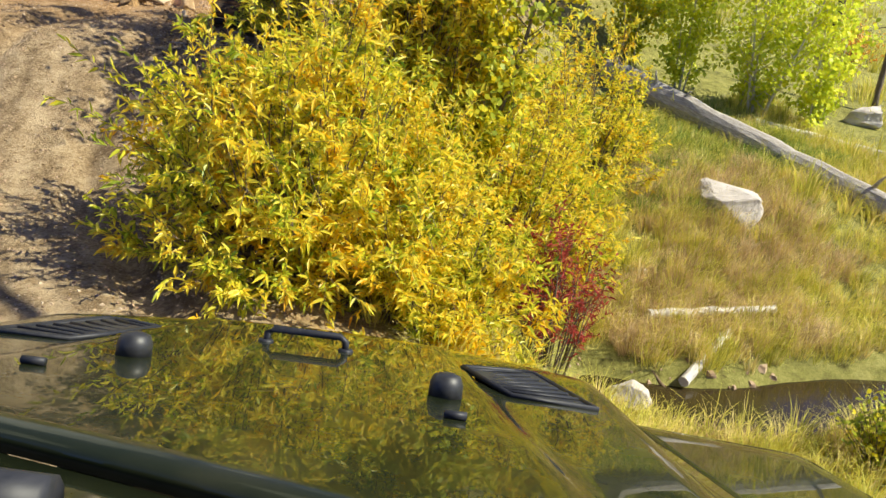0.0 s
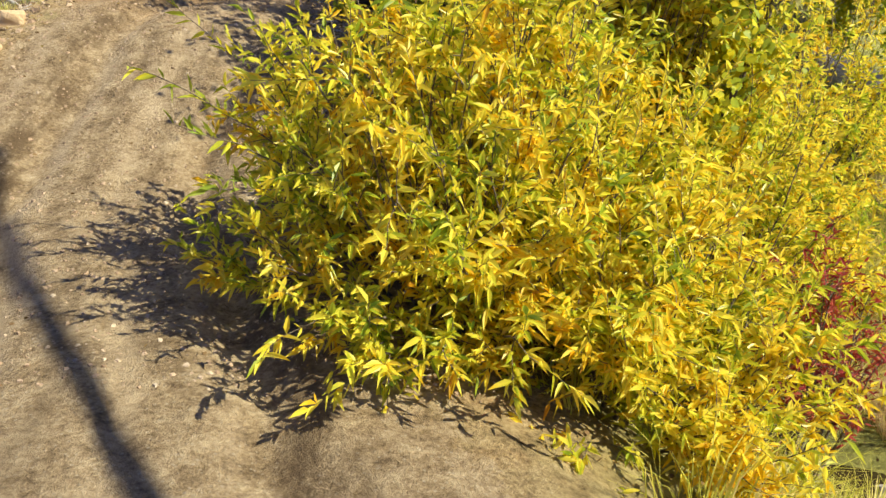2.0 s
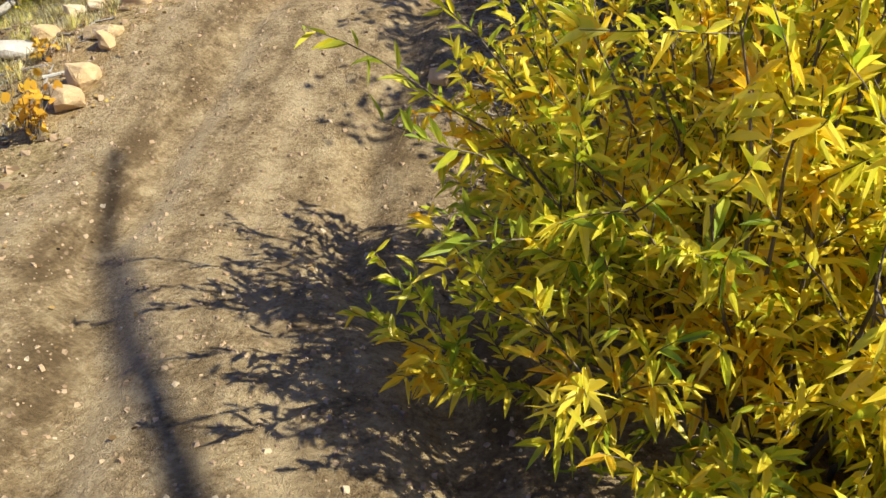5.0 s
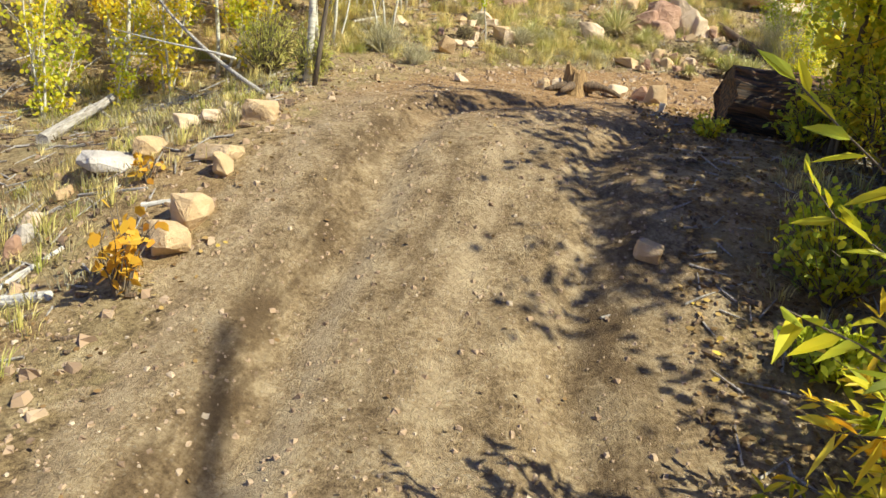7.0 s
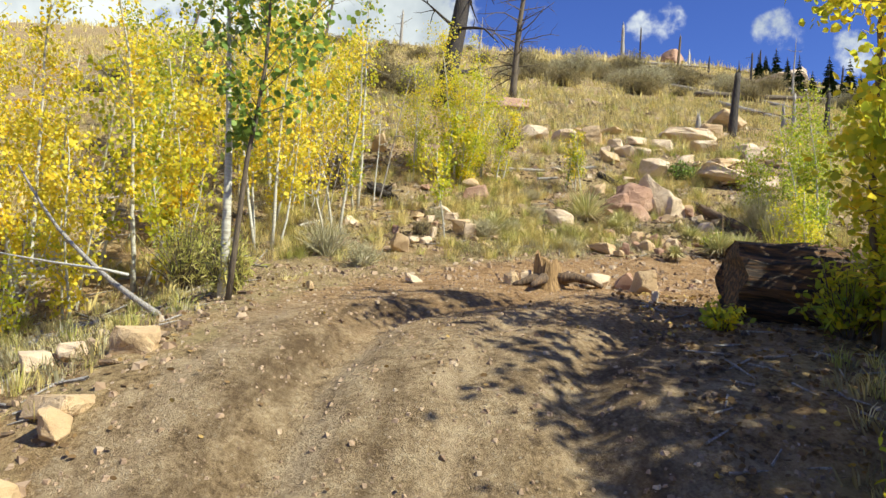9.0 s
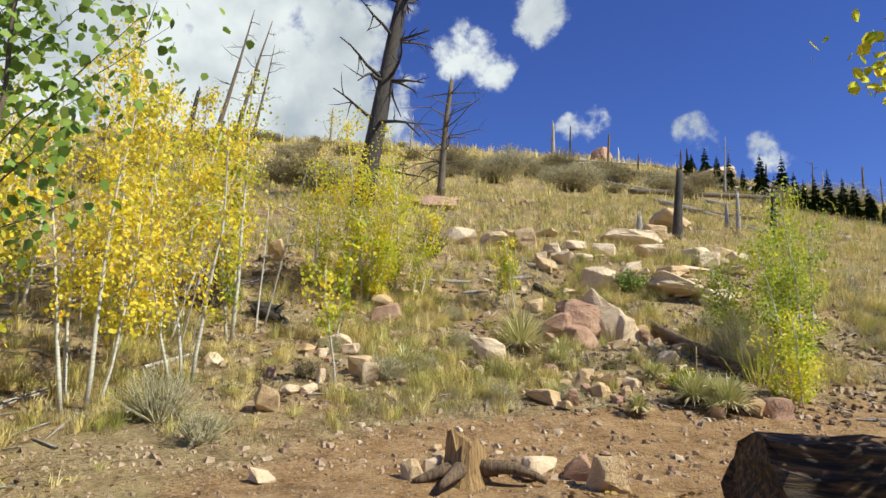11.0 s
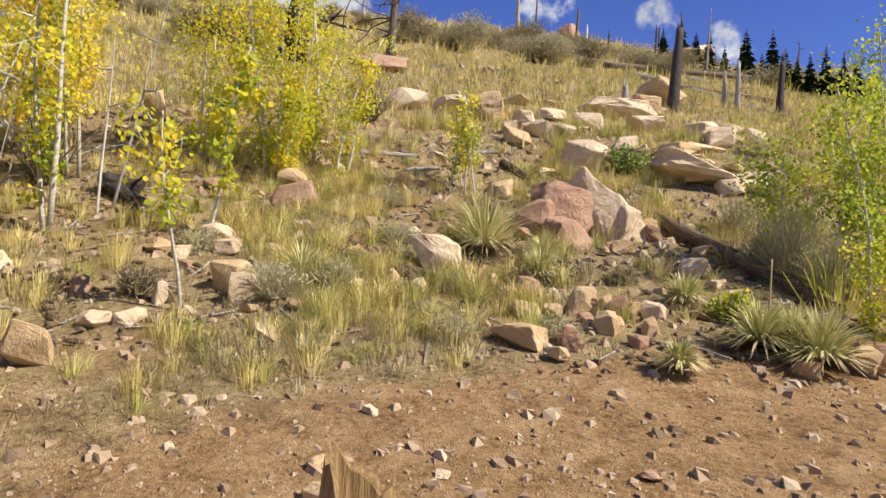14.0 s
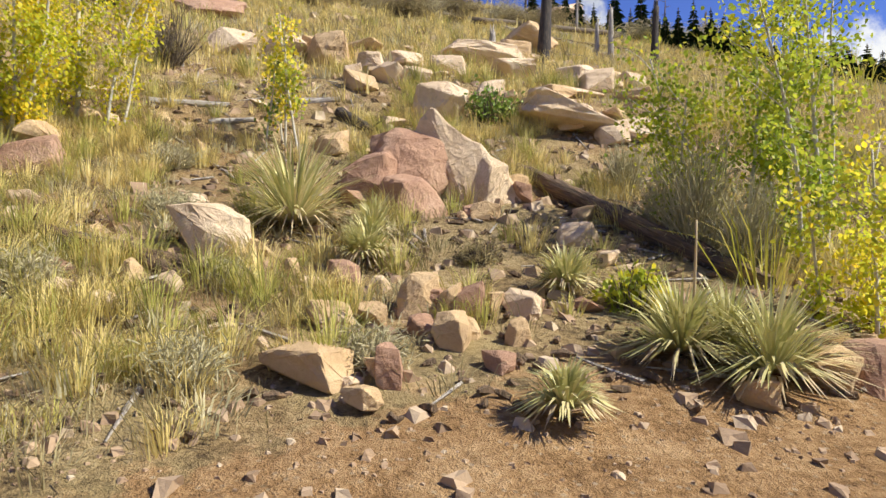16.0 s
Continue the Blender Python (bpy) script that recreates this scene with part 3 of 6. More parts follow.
def aspen(x, y, tall, crown, leafage, seed, label, trunks=1, leaf=0.045, count=1600, bark=None, low=0.25, lean=0.05, tint=None, group="aspens", name="aspen_tree", thick=1.0):
    """A young aspen: slim pale stems, short rising limbs, small round leaves."""
    rng = np.random.RandomState(seed)
    t = thing(name, x, y, zat(x, y) - 0.03, label, "tree", group)
    crown_s, at, along = Soup(), [], []
    for s in range(trunks):
        h = tall * (1 if s == 0 else rng.uniform(0.55, 0.95))
        a = rng.uniform(0, 6.28)
        way = (np.cos(a) * (lean + 0.16 * (s > 0)), np.sin(a) * (lean + 0.16 * (s > 0)), 1)
        foot = np.array((np.cos(a), np.sin(a), 0)) * 0.1 * s
        line = bent(foot, way, h, rng, 9, 0.05, 0.03)
        r0 = (0.0062 * h + 0.005) * thick
        stem = Soup()
        stem.tube(line, np.linspace(r0, 0.005, len(line)), 7)
        limbs = int(7 + 5 * h)
        for i in range(limbs):
            f = low + (0.97 - low) * (i + rng.uniform(0, 0.8)) / limbs
            k0 = f * (len(line) - 1)
            p = line[int(k0)] + (line[min(int(k0) + 1, len(line) - 1)] - line[int(k0)]) * (k0 % 1)
            if rng.uniform() < 0.12:
                continue
            b = rng.uniform(0, 6.28)
            reach = crown * 0.5 * (0.35 + 0.75 * math.sin(math.pi * min(1, max(0.08, (1.02 - f) / (1.02 - low)) ** 0.75))) * rng.uniform(0.4, 1.3)
            twig = bent(p, (np.cos(b), np.sin(b), rng.uniform(0.35, 1.0)), reach, rng, 5, 0.15, 0.06)
            stem.tube(twig, np.linspace(max(0.004, r0 * 0.35 * (1.1 - f)), 0.002, len(twig)), 4, False)
            per = max(5, int((1.45 if leafage is LEAF_ASPEN else 1.0) * count / trunks / limbs))
            u = rng.uniform(0.15, 1.08, per) * (len(twig) - 1)
            j = np.clip(u.astype(int), 0, len(twig) - 2)
            q = twig[j] + (twig[j + 1] - twig[j]) * (u - j)[:, None]
            at.append(q + rng.normal(size=(per, 3)) * (0.035 + 0.1 * reach))
            along.append(rng.normal(size=(per, 3)) + np.array([0, 0, -0.5]))
        part("trunk", stem.mesh("trunk", bark or BARK_ASPEN, True), t)
    at, along = np.concatenate(at), np.concatenate(along)
    at[:, 2] = np.maximum(at[:, 2], 0.06)
    L = leaf * rng.uniform(0.7, 1.25, len(at))
    crown_s.leaves(at, along, L, L * 0.95, rng, True)
    part("crown", crown_s.mesh("crown", leafage), t)
    return t


def snag(x, y, tall, r, material, seed, label, branches=8, lean=(0.02, 0.0), reach=0.9, broken=True, low=0.35, name="dead_tree", group="dead trees", droop=0.0, sides=10):
    """A dead standing trunk with bare branch stubs."""
    rng = np.random.RandomState(seed)
    t = thing(name, x, y, zat(x, y) - 0.08, label, "dead tree", group)
    s = Soup()
    line = bent((0, 0, 0), (lean[0], lean[1], 1), tall, rng, 10, 0.012)
    rad = np.linspace(r, r * (0.55 if broken else 0.15), len(line)) * rng.uniform(0.94, 1.06, len(line))
    rad[0] *= 1.25
    s.tube(line, rad, sides)
    if broken:
        top = line[-1]
        for q in range(4):
            s.tube([top + rng.normal(size=3) * r * 0.2 - [0, 0, r], top + rng.normal(size=3) * r * 0.25 + [0, 0, r * rng.uniform(0.8, 2.2)]], [r * 0.33, r * 0.05], 5)
    part("trunk", s.mesh("trunk", material, True), t)
    for i in range(branches):
        f = rng.uniform(low, 0.98)
        p = line[int(f * 10)]
        a = rng.uniform(0, 6.28)
        L = reach * rng.uniform(0.4, 1.0) * (1.15 - 0.6 * f)
        b = Soup()
        way = (np.cos(a), np.sin(a), rng.uniform(-0.15, 0.35) - droop)
        tw = bent(p, way, L, rng, 5, 0.16, 0.02)
        b.tube(tw, np.linspace(max(0.012, r * 0.2), max(0.004, r * 0.05), len(tw)), 5)
        for _ in range(3):
            k0 = rng.randint(2, 5)
            b.tube(bent(tw[k0], rng.normal(size=3) + np.array(way), L * 0.35, rng, 3, 0.2), [max(0.006, r * 0.07), max(0.004, r * 0.05), max(0.003, r * 0.04), 0.003], 4, False)
        part("branch", b.mesh("branch", material, True), t)
    return t


def log(a, b, r, material, seed, label, name="fallen_log", stubs=3, taper=0.75, group="fallen logs", sides=14, knots=0.06, raise_=0.0, category="log"):
    """A fallen trunk between two places on the ground, with cracks along it."""
    rng = np.random.RandomState(seed)
    p0 = Vector((a[0], a[1], zat(*a[:2]) + r * 0.75 + raise_))
    p1 = Vector((b[0], b[1], zat(*b[:2]) + r * taper * 0.75 + raise_))
    t = thing(name, 0, 0, 0, label, category, group)
    t.matrix_basis = Matrix.LocRotScale(p0, (p1 - p0).to_track_quat("Z", "Y"), None)
    long_ = (p1 - p0).length
    n = 15
    line = np.stack([rng.normal(size=n) * r * 0.05, rng.normal(size=n) * r * 0.05, np.linspace(0, long_, n)], 1)
    s = Soup()
    s.tube(line, np.linspace(r, r * taper, n) * rng.uniform(1 - knots, 1 + knots, n), sides)
    v = s.v[0].reshape(n, sides, 3)
    groove = rng.uniform(-0.09, 0.05, sides) * (1.6 if sides > 20 else 1)
    v[0, :, 2] -= rng.uniform(0, 0.25, sides) * r
    v[-1, :, 2] += rng.uniform(0, 0.25, sides) * r
    v[..., :2] *= (1 + groove[None, :, None] * rng.uniform(0.3, 1.2, (n, 1, 1)))
    v += rng.normal(size=v.shape) * r * 0.025
    part("trunk", s.mesh("trunk", material, sides < 12), t)
    for _ in range(stubs):
        q = line[rng.randint(1, n - 1)]
        st = Soup()
        st.tube(bent(q, rng.normal(size=3) + np.array([0, 0.9, 0.3]), r * rng.uniform(1.5, 3.0), rng, 3, 0.1), [r * 0.2, r * 0.16, r * 0.1, r * 0.05], 6)
        part("branch_stub", st.mesh("branch_stub", material, True), t)
    return t


def yucca(x, y, wide, tall, seed, label, blades=110, stalks=0, stalk=0.5):
    """A rosette of stiff narrow blades, dead ones drooping at its foot."""
    rng = np.random.RandomState(seed)
    t = thing("yucca", x, y, zat(x, y) - 0.01, label, "yucca", "yuccas")
    for kind, n, mat in (("rosette", int(blades * 1.9), YUCCA), ("dry_skirt", blades // 2, YUCCA_DEAD)):
        dead = kind == "dry_skirt"
        a = rng.uniform(0, 6.283, n)
        up = rng.uniform(-0.1, 0.25, n) if dead else np.arccos(rng.uniform(0.0, 0.98, n))
        el = up if dead else math.pi / 2 - up
        L = (tall * 0.5 + wide * 0.25) * 1.05 * rng.uniform(0.75, 1.1, n) * (0.8 if dead else 1)
        d = np.stack([np.cos(a) * np.cos(el), np.sin(a) * np.cos(el), np.sin(el)], 1)
        s = np.stack([-np.sin(a), np.cos(a), 0 * a], 1) * 0.0055
        foot = np.array([0, 0, 0.05]) + d * 0.02
        mid = foot + d * (L * 0.55)[:, None] + np.array([0, 0, 0.02])
        tip = foot + d * L[:, None] - np.array([0, 0, 1]) * (L * (0.1 if not dead else 0.2))[:, None]
        tip[:, 2] = np.maximum(tip[:, 2], -0.05)
        v = np.stack([foot - s * 0.8, foot + s * 0.8, mid + s, mid - s, tip], 1).reshape(-1, 3)
        b = np.arange(n)[:, None] * 5
        sp = Soup()
        sp.put(v, np.concatenate([b + [0, 1, 2], b + [0, 2, 3], b + [3, 2, 4]]))
        tagged(part(kind, sp.mesh(kind, mat), t), kind="stuff")
    for i in range(stalks):
        sp = Soup()
        a = rng.uniform(0, 6.28)
        sp.tube(bent((0.06 * np.cos(a), 0.06 * np.sin(a), 0.05), (np.cos(a) * 0.15, np.sin(a) * 0.15, 1), stalk * rng.uniform(0.8, 1.1), rng, 5, 0.04), np.linspace(0.008, 0.004, 6), 5)
        part("flower_stalk", sp.mesh("flower_stalk", YUCCA_DEAD, True), t, "dry straw-coloured flower stalk")
    return t


def shrub(x, y, wide, tall, leafage, seed, label, twigs=60, leaf=0.03, per=10, bark=None, name="shrub", group="shrubs", round_=True, ratio=0.6):
    """A twiggy bush, branching from its foot."""
    rng = np.random.RandomState(seed)
    t = thing(name, x, y, zat(x, y) - 0.02, label, "bush", group)
    st, lf, at, al = Soup(), Soup(), [], []
    for _ in range(twigs):
        a, out = rng.uniform(0, 6.28), rng.uniform(0.05, 1.0)
        d = np.array([np.cos(a) * out * wide * 0.5, np.sin(a) * out * wide * 0.5, tall * (1 - 0.5 * out * out)])
        L = np.linalg.norm(d) * rng.uniform(0.65, 1.1)
        line = bent((np.cos(a) * 0.04, np.sin(a) * 0.04, 0), d, L, rng, 5, 0.13, 0.02)
        st.tube(line, np.linspace(0.007, 0.002, 6), 4, False)
        u = rng.uniform(1.2, 5, per)
        j = np.clip(u.astype(int), 0, 4)
        at.append(line[j] + (line[j + 1] - line[j]) * (u - j)[:, None] + rng.normal(size=(per, 3)) * 0.03)
        al.append(rng.normal(size=(per, 3)) + (0, 0, 0.5))
    at = np.concatenate(at)
    at[:, 2] = np.maximum(at[:, 2], 0.02)
    L = leaf * rng.uniform(0.6, 1.3, len(at))
    lf.leaves(at, np.concatenate(al), L, L * ratio, rng, round_)
    tagged(part("branchwork", st.mesh("branchwork", bark or BARK_BROWN, True), t), kind="stuff")
    tagged(part("foliage", lf.mesh("foliage", leafage), t), kind="stuff")
    return t


def willow(x, y, rx, ry, tall, seed, label, stems=60, twigs=9, leaves=14, leafage=None, name="willow_bush", leaf=0.085, bulge=0.6, dome=2.0, hollow=0.9):
    """A broad willow bush: many arching stems, side twigs with long narrow leaves."""
    rng = np.random.RandomState(seed)
    z0 = zat(x, y) - 0.04
    t = thing(name, x, y, z0, label, "bush", "streamside bushes")
    st, lf, at, al = Soup(), Soup(), [], []
    for _ in range(stems):
        a, out = rng.uniform(0, 6.28), rng.uniform(0.02, 1.0) ** bulge
        foot = np.array([np.cos(a) * rx * 0.4 * out, np.sin(a) * ry * 0.4 * out, 0])
        foot[2] = zat(x + foot[0], y + foot[1]) - z0 - 0.04
        end = np.array([np.cos(a) * rx * out, np.sin(a) * ry * out, tall * (1 - hollow * out**dome) * rng.uniform(0.6, 1.05)])
        d = end - foot
        L = np.linalg.norm(d)
        line = bent(foot, d + np.array([0, 0, 0.45 * L]), L * 1.04, rng, 8, 0.07, -0.045)
        line += (np.linspace(0, 1, 9)[:, None]) * (end - line[-1])
        st.tube(line, np.linspace(0.014, 0.003, 9), 5, False)
        for i in range(twigs):
            f = rng.uniform(0.12, 1.0) ** 0.8
            k0 = f * 8
            j = min(int(k0), 7)
            p = line[j] + (line[j + 1] - line[j]) * (k0 - j)
            way = (line[j + 1] - line[j]) / np.linalg.norm(line[j + 1] - line[j]) + rng.normal(size=3) * 0.55
            tw = bent(p, way, rng.uniform(0.22, 0.55), rng, 4, 0.12, 0.02)
            st.tube(tw, np.linspace(0.004, 0.0015, 5), 3, False)
            u = rng.uniform(0.5, 4.0, leaves)
            j = np.clip(u.astype(int), 0, 3)
            at.append(tw[j] + (tw[j + 1] - tw[j]) * (u - j)[:, None])
            al.append((tw[j + 1] - tw[j]) / 0.12 + rng.normal(size=(leaves, 3)) * 0.75)
    L = leaf * rng.uniform(0.6, 1.25, stems * twigs * leaves)
    lf.leaves(np.concatenate(at), np.concatenate(al), L, L * 0.25, rng, False, 0.3, 0.2)
    tagged(part("branchwork", st.mesh("branchwork", BARK_BROWN, True), t), kind="stuff")
    tagged(part("foliage", lf.mesh("foliage", leafage or LEAF_WILLOW), t), kind="stuff")
    return t


def conifer(x, y, tall, wide, seed, label="dark green conifer on the ridge", z=None):
    """A spruce: trunk and tiers of drooping boughs with gaps."""
    rng = np.random.RandomState(seed)
    t = thing("conifer", x, y, (zat(x, y) if z is None else z) - 0.1, label, "tree", "ridge conifers")
    s = Soup()
    s.tube([(0, 0, 0), (0, 0, tall * 0.5), (0, 0, tall)], [tall * 0.014, tall * 0.009, 0.01], 6)
    part("trunk", s.mesh("trunk", BARK_BROWN), t)
    c = Soup()
    tiers = 22
    for i in range(tiers):
        f = (i + rng.uniform(-0.3, 0.3)) / tiers
        h = tall * (0.1 + 0.9 * f)
        R = wide * 0.5 * (1.02 - f) ** 0.85 * rng.uniform(0.75, 1.15)
        m = rng.randint(7, 11)
        a = rng.uniform(0, 6.28) + np.arange(m) * 6.283 / m + rng.normal(size=m) * 0.2
        r = R * rng.uniform(0.5, 1.1, m)
        root = np.stack([0 * a, 0 * a, h + 0 * a], 1)
        tip = np.stack([np.cos(a) * r, np.sin(a) * r, h - r * rng.uniform(0.15, 0.5, m)], 1)
        w = np.stack([-np.sin(a), np.cos(a), 0 * a], 1) * (r * 0.32)[:, None]
        mid = (root + tip) / 2 + [0, 0, 0.05 * R]
        v = np.stack([root, mid + w, tip, mid - w, mid - [0, 0, 0.18 * R]], 1).reshape(-1, 3)
        b = np.arange(m)[:, None] * 5
        c.put(v, np.concatenate([b + [0, 1, 4], b + [1, 2, 4], b + [2, 3, 4], b + [3, 0, 4], b + [0, 3, 2], b + [0, 2, 1]]))
    part("crown", c.mesh("crown", NEEDLE), t)
    return t

# ---------- streamside bushes ----------
willow(0.74, 7.0, 1.75, 1.75, 2.6, 11, "broad willow bush with yellow and lime leaves beside the track", 140, 12, 20, leaf=0.105, dome=2.6, hollow=0.85)
willow(0.95, 8.15, 1.05, 0.95, 2.1, 19, "lime and gold willow bush at the track's edge", 60, 11, 18, leaf=0.105, dome=2.6, hollow=0.85)
willow(3.1, 8.8, 1.9, 1.6, 3.5, 12, "tall golden willow bush above the creek", 165, 12, 20, leaf=0.105)
willow(1.6, 6.1, 1.35, 1.05, 1.4, 13, "low lime and yellow willow thicket at the bank", 75, 11, 18, leaf=0.1)
willow(3.75, 7.4, 0.75, 0.6, 1.85, 14, "small bush with dark red autumn leaves", 32, 8, 13, LEAF_RED, "red_leaved_bush", 0.085, bulge=0.8, dome=3.0, hollow=0.35)
willow(4.6, 10.6, 1.5, 1.4, 3.2, 15, "yellow willow bush farther along the creek", 70, 10, 13, leaf=0.11)
willow(6.0, 11.7, 1.35, 1.3, 3.3, 20, "gold and brown willow bush above the creek", 75, 10, 15, leaf=0.11)
willow(2.6, 11.2, 1.2, 1.1, 4.0, 16, "tall yellow-green willow clump above the track", 80, 10, 13, leaf=0.11)
# two thickets added as casters for the shade on the track
willow(2.3, 9.3, 1.25, 1.3, 5.6, 17, "tall dense willow thicket added to shade the track", 230, 13, 14, leaf=0.13, bulge=0.85)
willow(2.35, 10.5, 1.2, 1.1, 4.6, 18, "dense willow thicket added to shade the track", 105, 11, 13, leaf=0.12, bulge=0.85)
rng = np.random.RandomState(33)
t = thing("willow_branch", 0.1, 7.05, zat(0.1, 7.05), "long arching willow branches with narrow leaves over the track", "branch", "streamside bushes")
for tip in ((-1.5, -0.2, 1.42), (-1.2, -0.75, 1.0), (-1.38, 0.3, 1.7), (-1.1, -0.5, 0.66), (-1.2, 0.85, 1.45), (-0.85, -1.1, 0.8), (-1.3, 0.05, 1.15), (-1.0, -0.2, 1.85)):
    tip = np.array(tip) + rng.normal(size=3) * 0.05
    f = np.linspace(0, 1, 12)[:, None]
    line = tip * f + np.array([0, 0, 0.5]) * (np.sin(f * 2.6)) * (1 - f * 0.7) + rng.normal(size=(12, 3)) * 0.012
    st, lf = Soup(), Soup()
    st.tube(line, np.linspace(0.009, 0.002, 12), 5, False)
    u = np.linspace(3.2, 11, 30)
    j = np.clip(u.astype(int), 0, 10)
    way = (line[j + 1] - line[j]) / np.linalg.norm(line[j + 1] - line[j], axis=1, keepdims=True)
    L = 0.115 * rng.uniform(0.7, 1.2, 30)
    lf.leaves(line[j] + (line[j + 1] - line[j]) * (u - j)[:, None], way * 0.8 + rng.normal(size=(30, 3)) * 0.55 + (0, 0, 0.25), L, L * 0.24, rng, False, 0.3, 0.1)
    b = part("twig", st.mesh("twig", BARK_BROWN, True), t)
    tagged(part("leaves", lf.mesh("leaves", LEAF_TURN), b), kind="stuff")
# two tall trees added as further casters, sized to place the track's shade
aspen(2.72, 9.0, 6.6, 2.8, LEAF_TURN, 906, "tall leafy tree added beside the willows to shade the track", 4, leaf=0.08, count=12500, low=0.25, bark=BARK_BROWN)
aspen(2.8, 10.4, 6.3, 2.6, LEAF_TURN, 907, "tall leafy tree added above the track to shade it", 4, leaf=0.08, count=4800, low=0.25, bark=BARK_BROWN)
aspen(-4.0, 12.5, 3.4, 1.7, LEAF_GREEN, 902, "young aspen with dark green leaves and forked stem", 1, leaf=0.055, count=1500, low=0.35, bark=BARK_BROWN)
aspen(-4.15, 12.75, 3.2, 1.0, LEAF_GREEN, 903, "white-barked aspen stem with few green leaves", 1, leaf=0.06, count=260, low=0.65, thick=1.8)
aspen(0.55, 12.02, 4.0, 1.0, LEAF_SHEER, 911, "yellow-green leafy tree beside the burnt log", 4, leaf=0.055, count=7000, low=0.1, bark=BARK_BROWN)
willow(1.0, 11.6, 0.7, 0.7, 2.2, 912, "yellow-green willow bush beside the burnt log", 40, 10, 14, LEAF_SHEER, leaf=0.075, bulge=0.8)
log((-0.12, 12.78), (2.0, 12.55), 0.33, BURNT_LOG, 6, "thick charred fallen log beside the track", stubs=0, sides=34, taper=0.95, raise_=0.06)

# burnt stump on the dirt bank
rng = np.random.RandomState(2)
sx, sy = -1.5, 13.98
t = thing("tree_stump", sx, sy, zat(sx, sy) - 0.05, "splintered orange-brown stump in a dirt bank", "stump")
m = 18
a = np.arange(m) * 2 * np.pi / m
tall = 0.26 + 0.12 * np.clip(np.cos(a - 2.6), 0, 1) + rng.uniform(-0.05, 0.07, m)
wide = 0.13 * (1 + 0.12 * np.sin(3 * a) + rng.uniform(-0.08, 0.08, m))
ring = np.stack([np.cos(a), np.sin(a)], 1)
rows_ = [(ring * (wide * k0)[:, None], tall * f) for k0, f in ((1.35, -0.1), (1.05, 0.35), (0.98, 0.7), (0.9, 1.0), (0.72, 0.93), (0.6, 0.3))]
s = Soup()
s.put(np.concatenate([np.column_stack([p, z]) for p, z in rows_]), [[i * m + j, i * m + (j + 1) % m, (i + 1) * m + (j + 1) % m, (i + 1) * m + j] for i in range(5) for j in range(m)] + [[5 * m + j for j in range(m)]])
part("shell", s.mesh("shell", WOOD_ORANGE), t, "splintered hollow orange-brown shell")
for way, L in (((1, -0.3, 0.25), 0.45), ((0.8, 0.5, 0.1), 0.4), ((-0.7, -0.5, 0.0), 0.3), ((-0.2, -0.9, 0.05), 0.32)):
    s = Soup()
    s.tube(bent((way[0] * 0.08, way[1] * 0.08, 0.12), way, L, rng, 5, 0.08, -0.12), np.linspace(0.06, 0.02, 6), 7)
    part("root", s.mesh("root", WOOD_BROWN, True), t)

# bent branch arching over the left verge
rng = np.random.RandomState(4)
bx, by = -4.35, 12.1
t = thing("fallen_branch", bx, by, zat(bx, by), "thin bare branch leaning out of the aspens", "branch", "fallen logs")
s = Soup()
s.tube(bent((0, 0, 0.02), (-1.25, 0.6, 0.45), 2.5, rng, 8, 0.03, 0.07), np.linspace(0.026, 0.008, 9), 6)
part("stem", s.mesh("stem", WOOD_GREY, True), t)
s = Soup()
s.tube(bent((-0.35, 0.17, 0.3), (-1, 0.1, 0.05), 1.4, rng, 6, 0.05), np.linspace(0.014, 0.005, 7), 5)
part("side_branch", s.mesh("side_branch", WOOD_WHITE, True), t)

# unseen dead tree, inferred from and placed for the pole shadow across the track
snag(1.68, 0.45, 14.1, 0.085, WOOD_GREY, 77, "unseen slender leaning grey dead tree that shadows the track", 3, (0.455, 0.336), 0.4, low=0.85)


# grove of slim saplings left of the track
rng = np.random.RandomState(8)
kinds = [aspen(-7.2 + i, 15.0 + 0.9 * i, 2.6 + 0.3 * i, 0.8, (LEAF_ASPEN, LEAF_TURN, LEAF_ASPEN, LEAF_TURN)[i], 700 + i, "slim young aspen in a golden grove", 2, count=1500, leaf=0.042, low=0.08) for i in range(4)]
for _ in range(18):
    x, y = rng.uniform(-12, -5.4), rng.uniform(13.2, 22)
    k0 = rng.uniform(0.75, 1.25)
    ob = copy_thing(kinds[rng.randint(4)], pose(x, y, zat(x, y) - 0.03, rng.uniform(-4, 4), rng.uniform(-4, 4), rng.uniform(0, 360)))
    ob.scale = (k0, k0, k0)

# low saplings, leafy to the ground, between the fallen wood
kinds = [aspen(-6.9 + 0.8 * i, 12.7 + 1.1 * i, 1.7 + 0.2 * i, 0.75, (LEAF_SHEER, LEAF_ASPEN)[i], 730 + i, "low aspen sapling with yellow leaves among fallen wood", 3, count=900, leaf=0.046, low=0.06) for i in range(2)]
for x, y in ((-7.76, 15.9), (-5.4, 14.5), (-8.3, 14.9), (-6.1, 15.7), (-6.5, 13.4), (-7.6, 13.5), (-5.3, 17.4), (-9.2, 16.2), (-7.1, 17.0), (-6.2, 18.2)):
    k0 = rng.uniform(0.6, 1.15)
    ob = copy_thing(kinds[rng.randint(2)], pose(x, y, zat(x, y) - 0.03, rng.uniform(-5, 5), rng.uniform(-5, 5), rng.uniform(0, 360)))
    ob.scale = (k0, k0, k0)

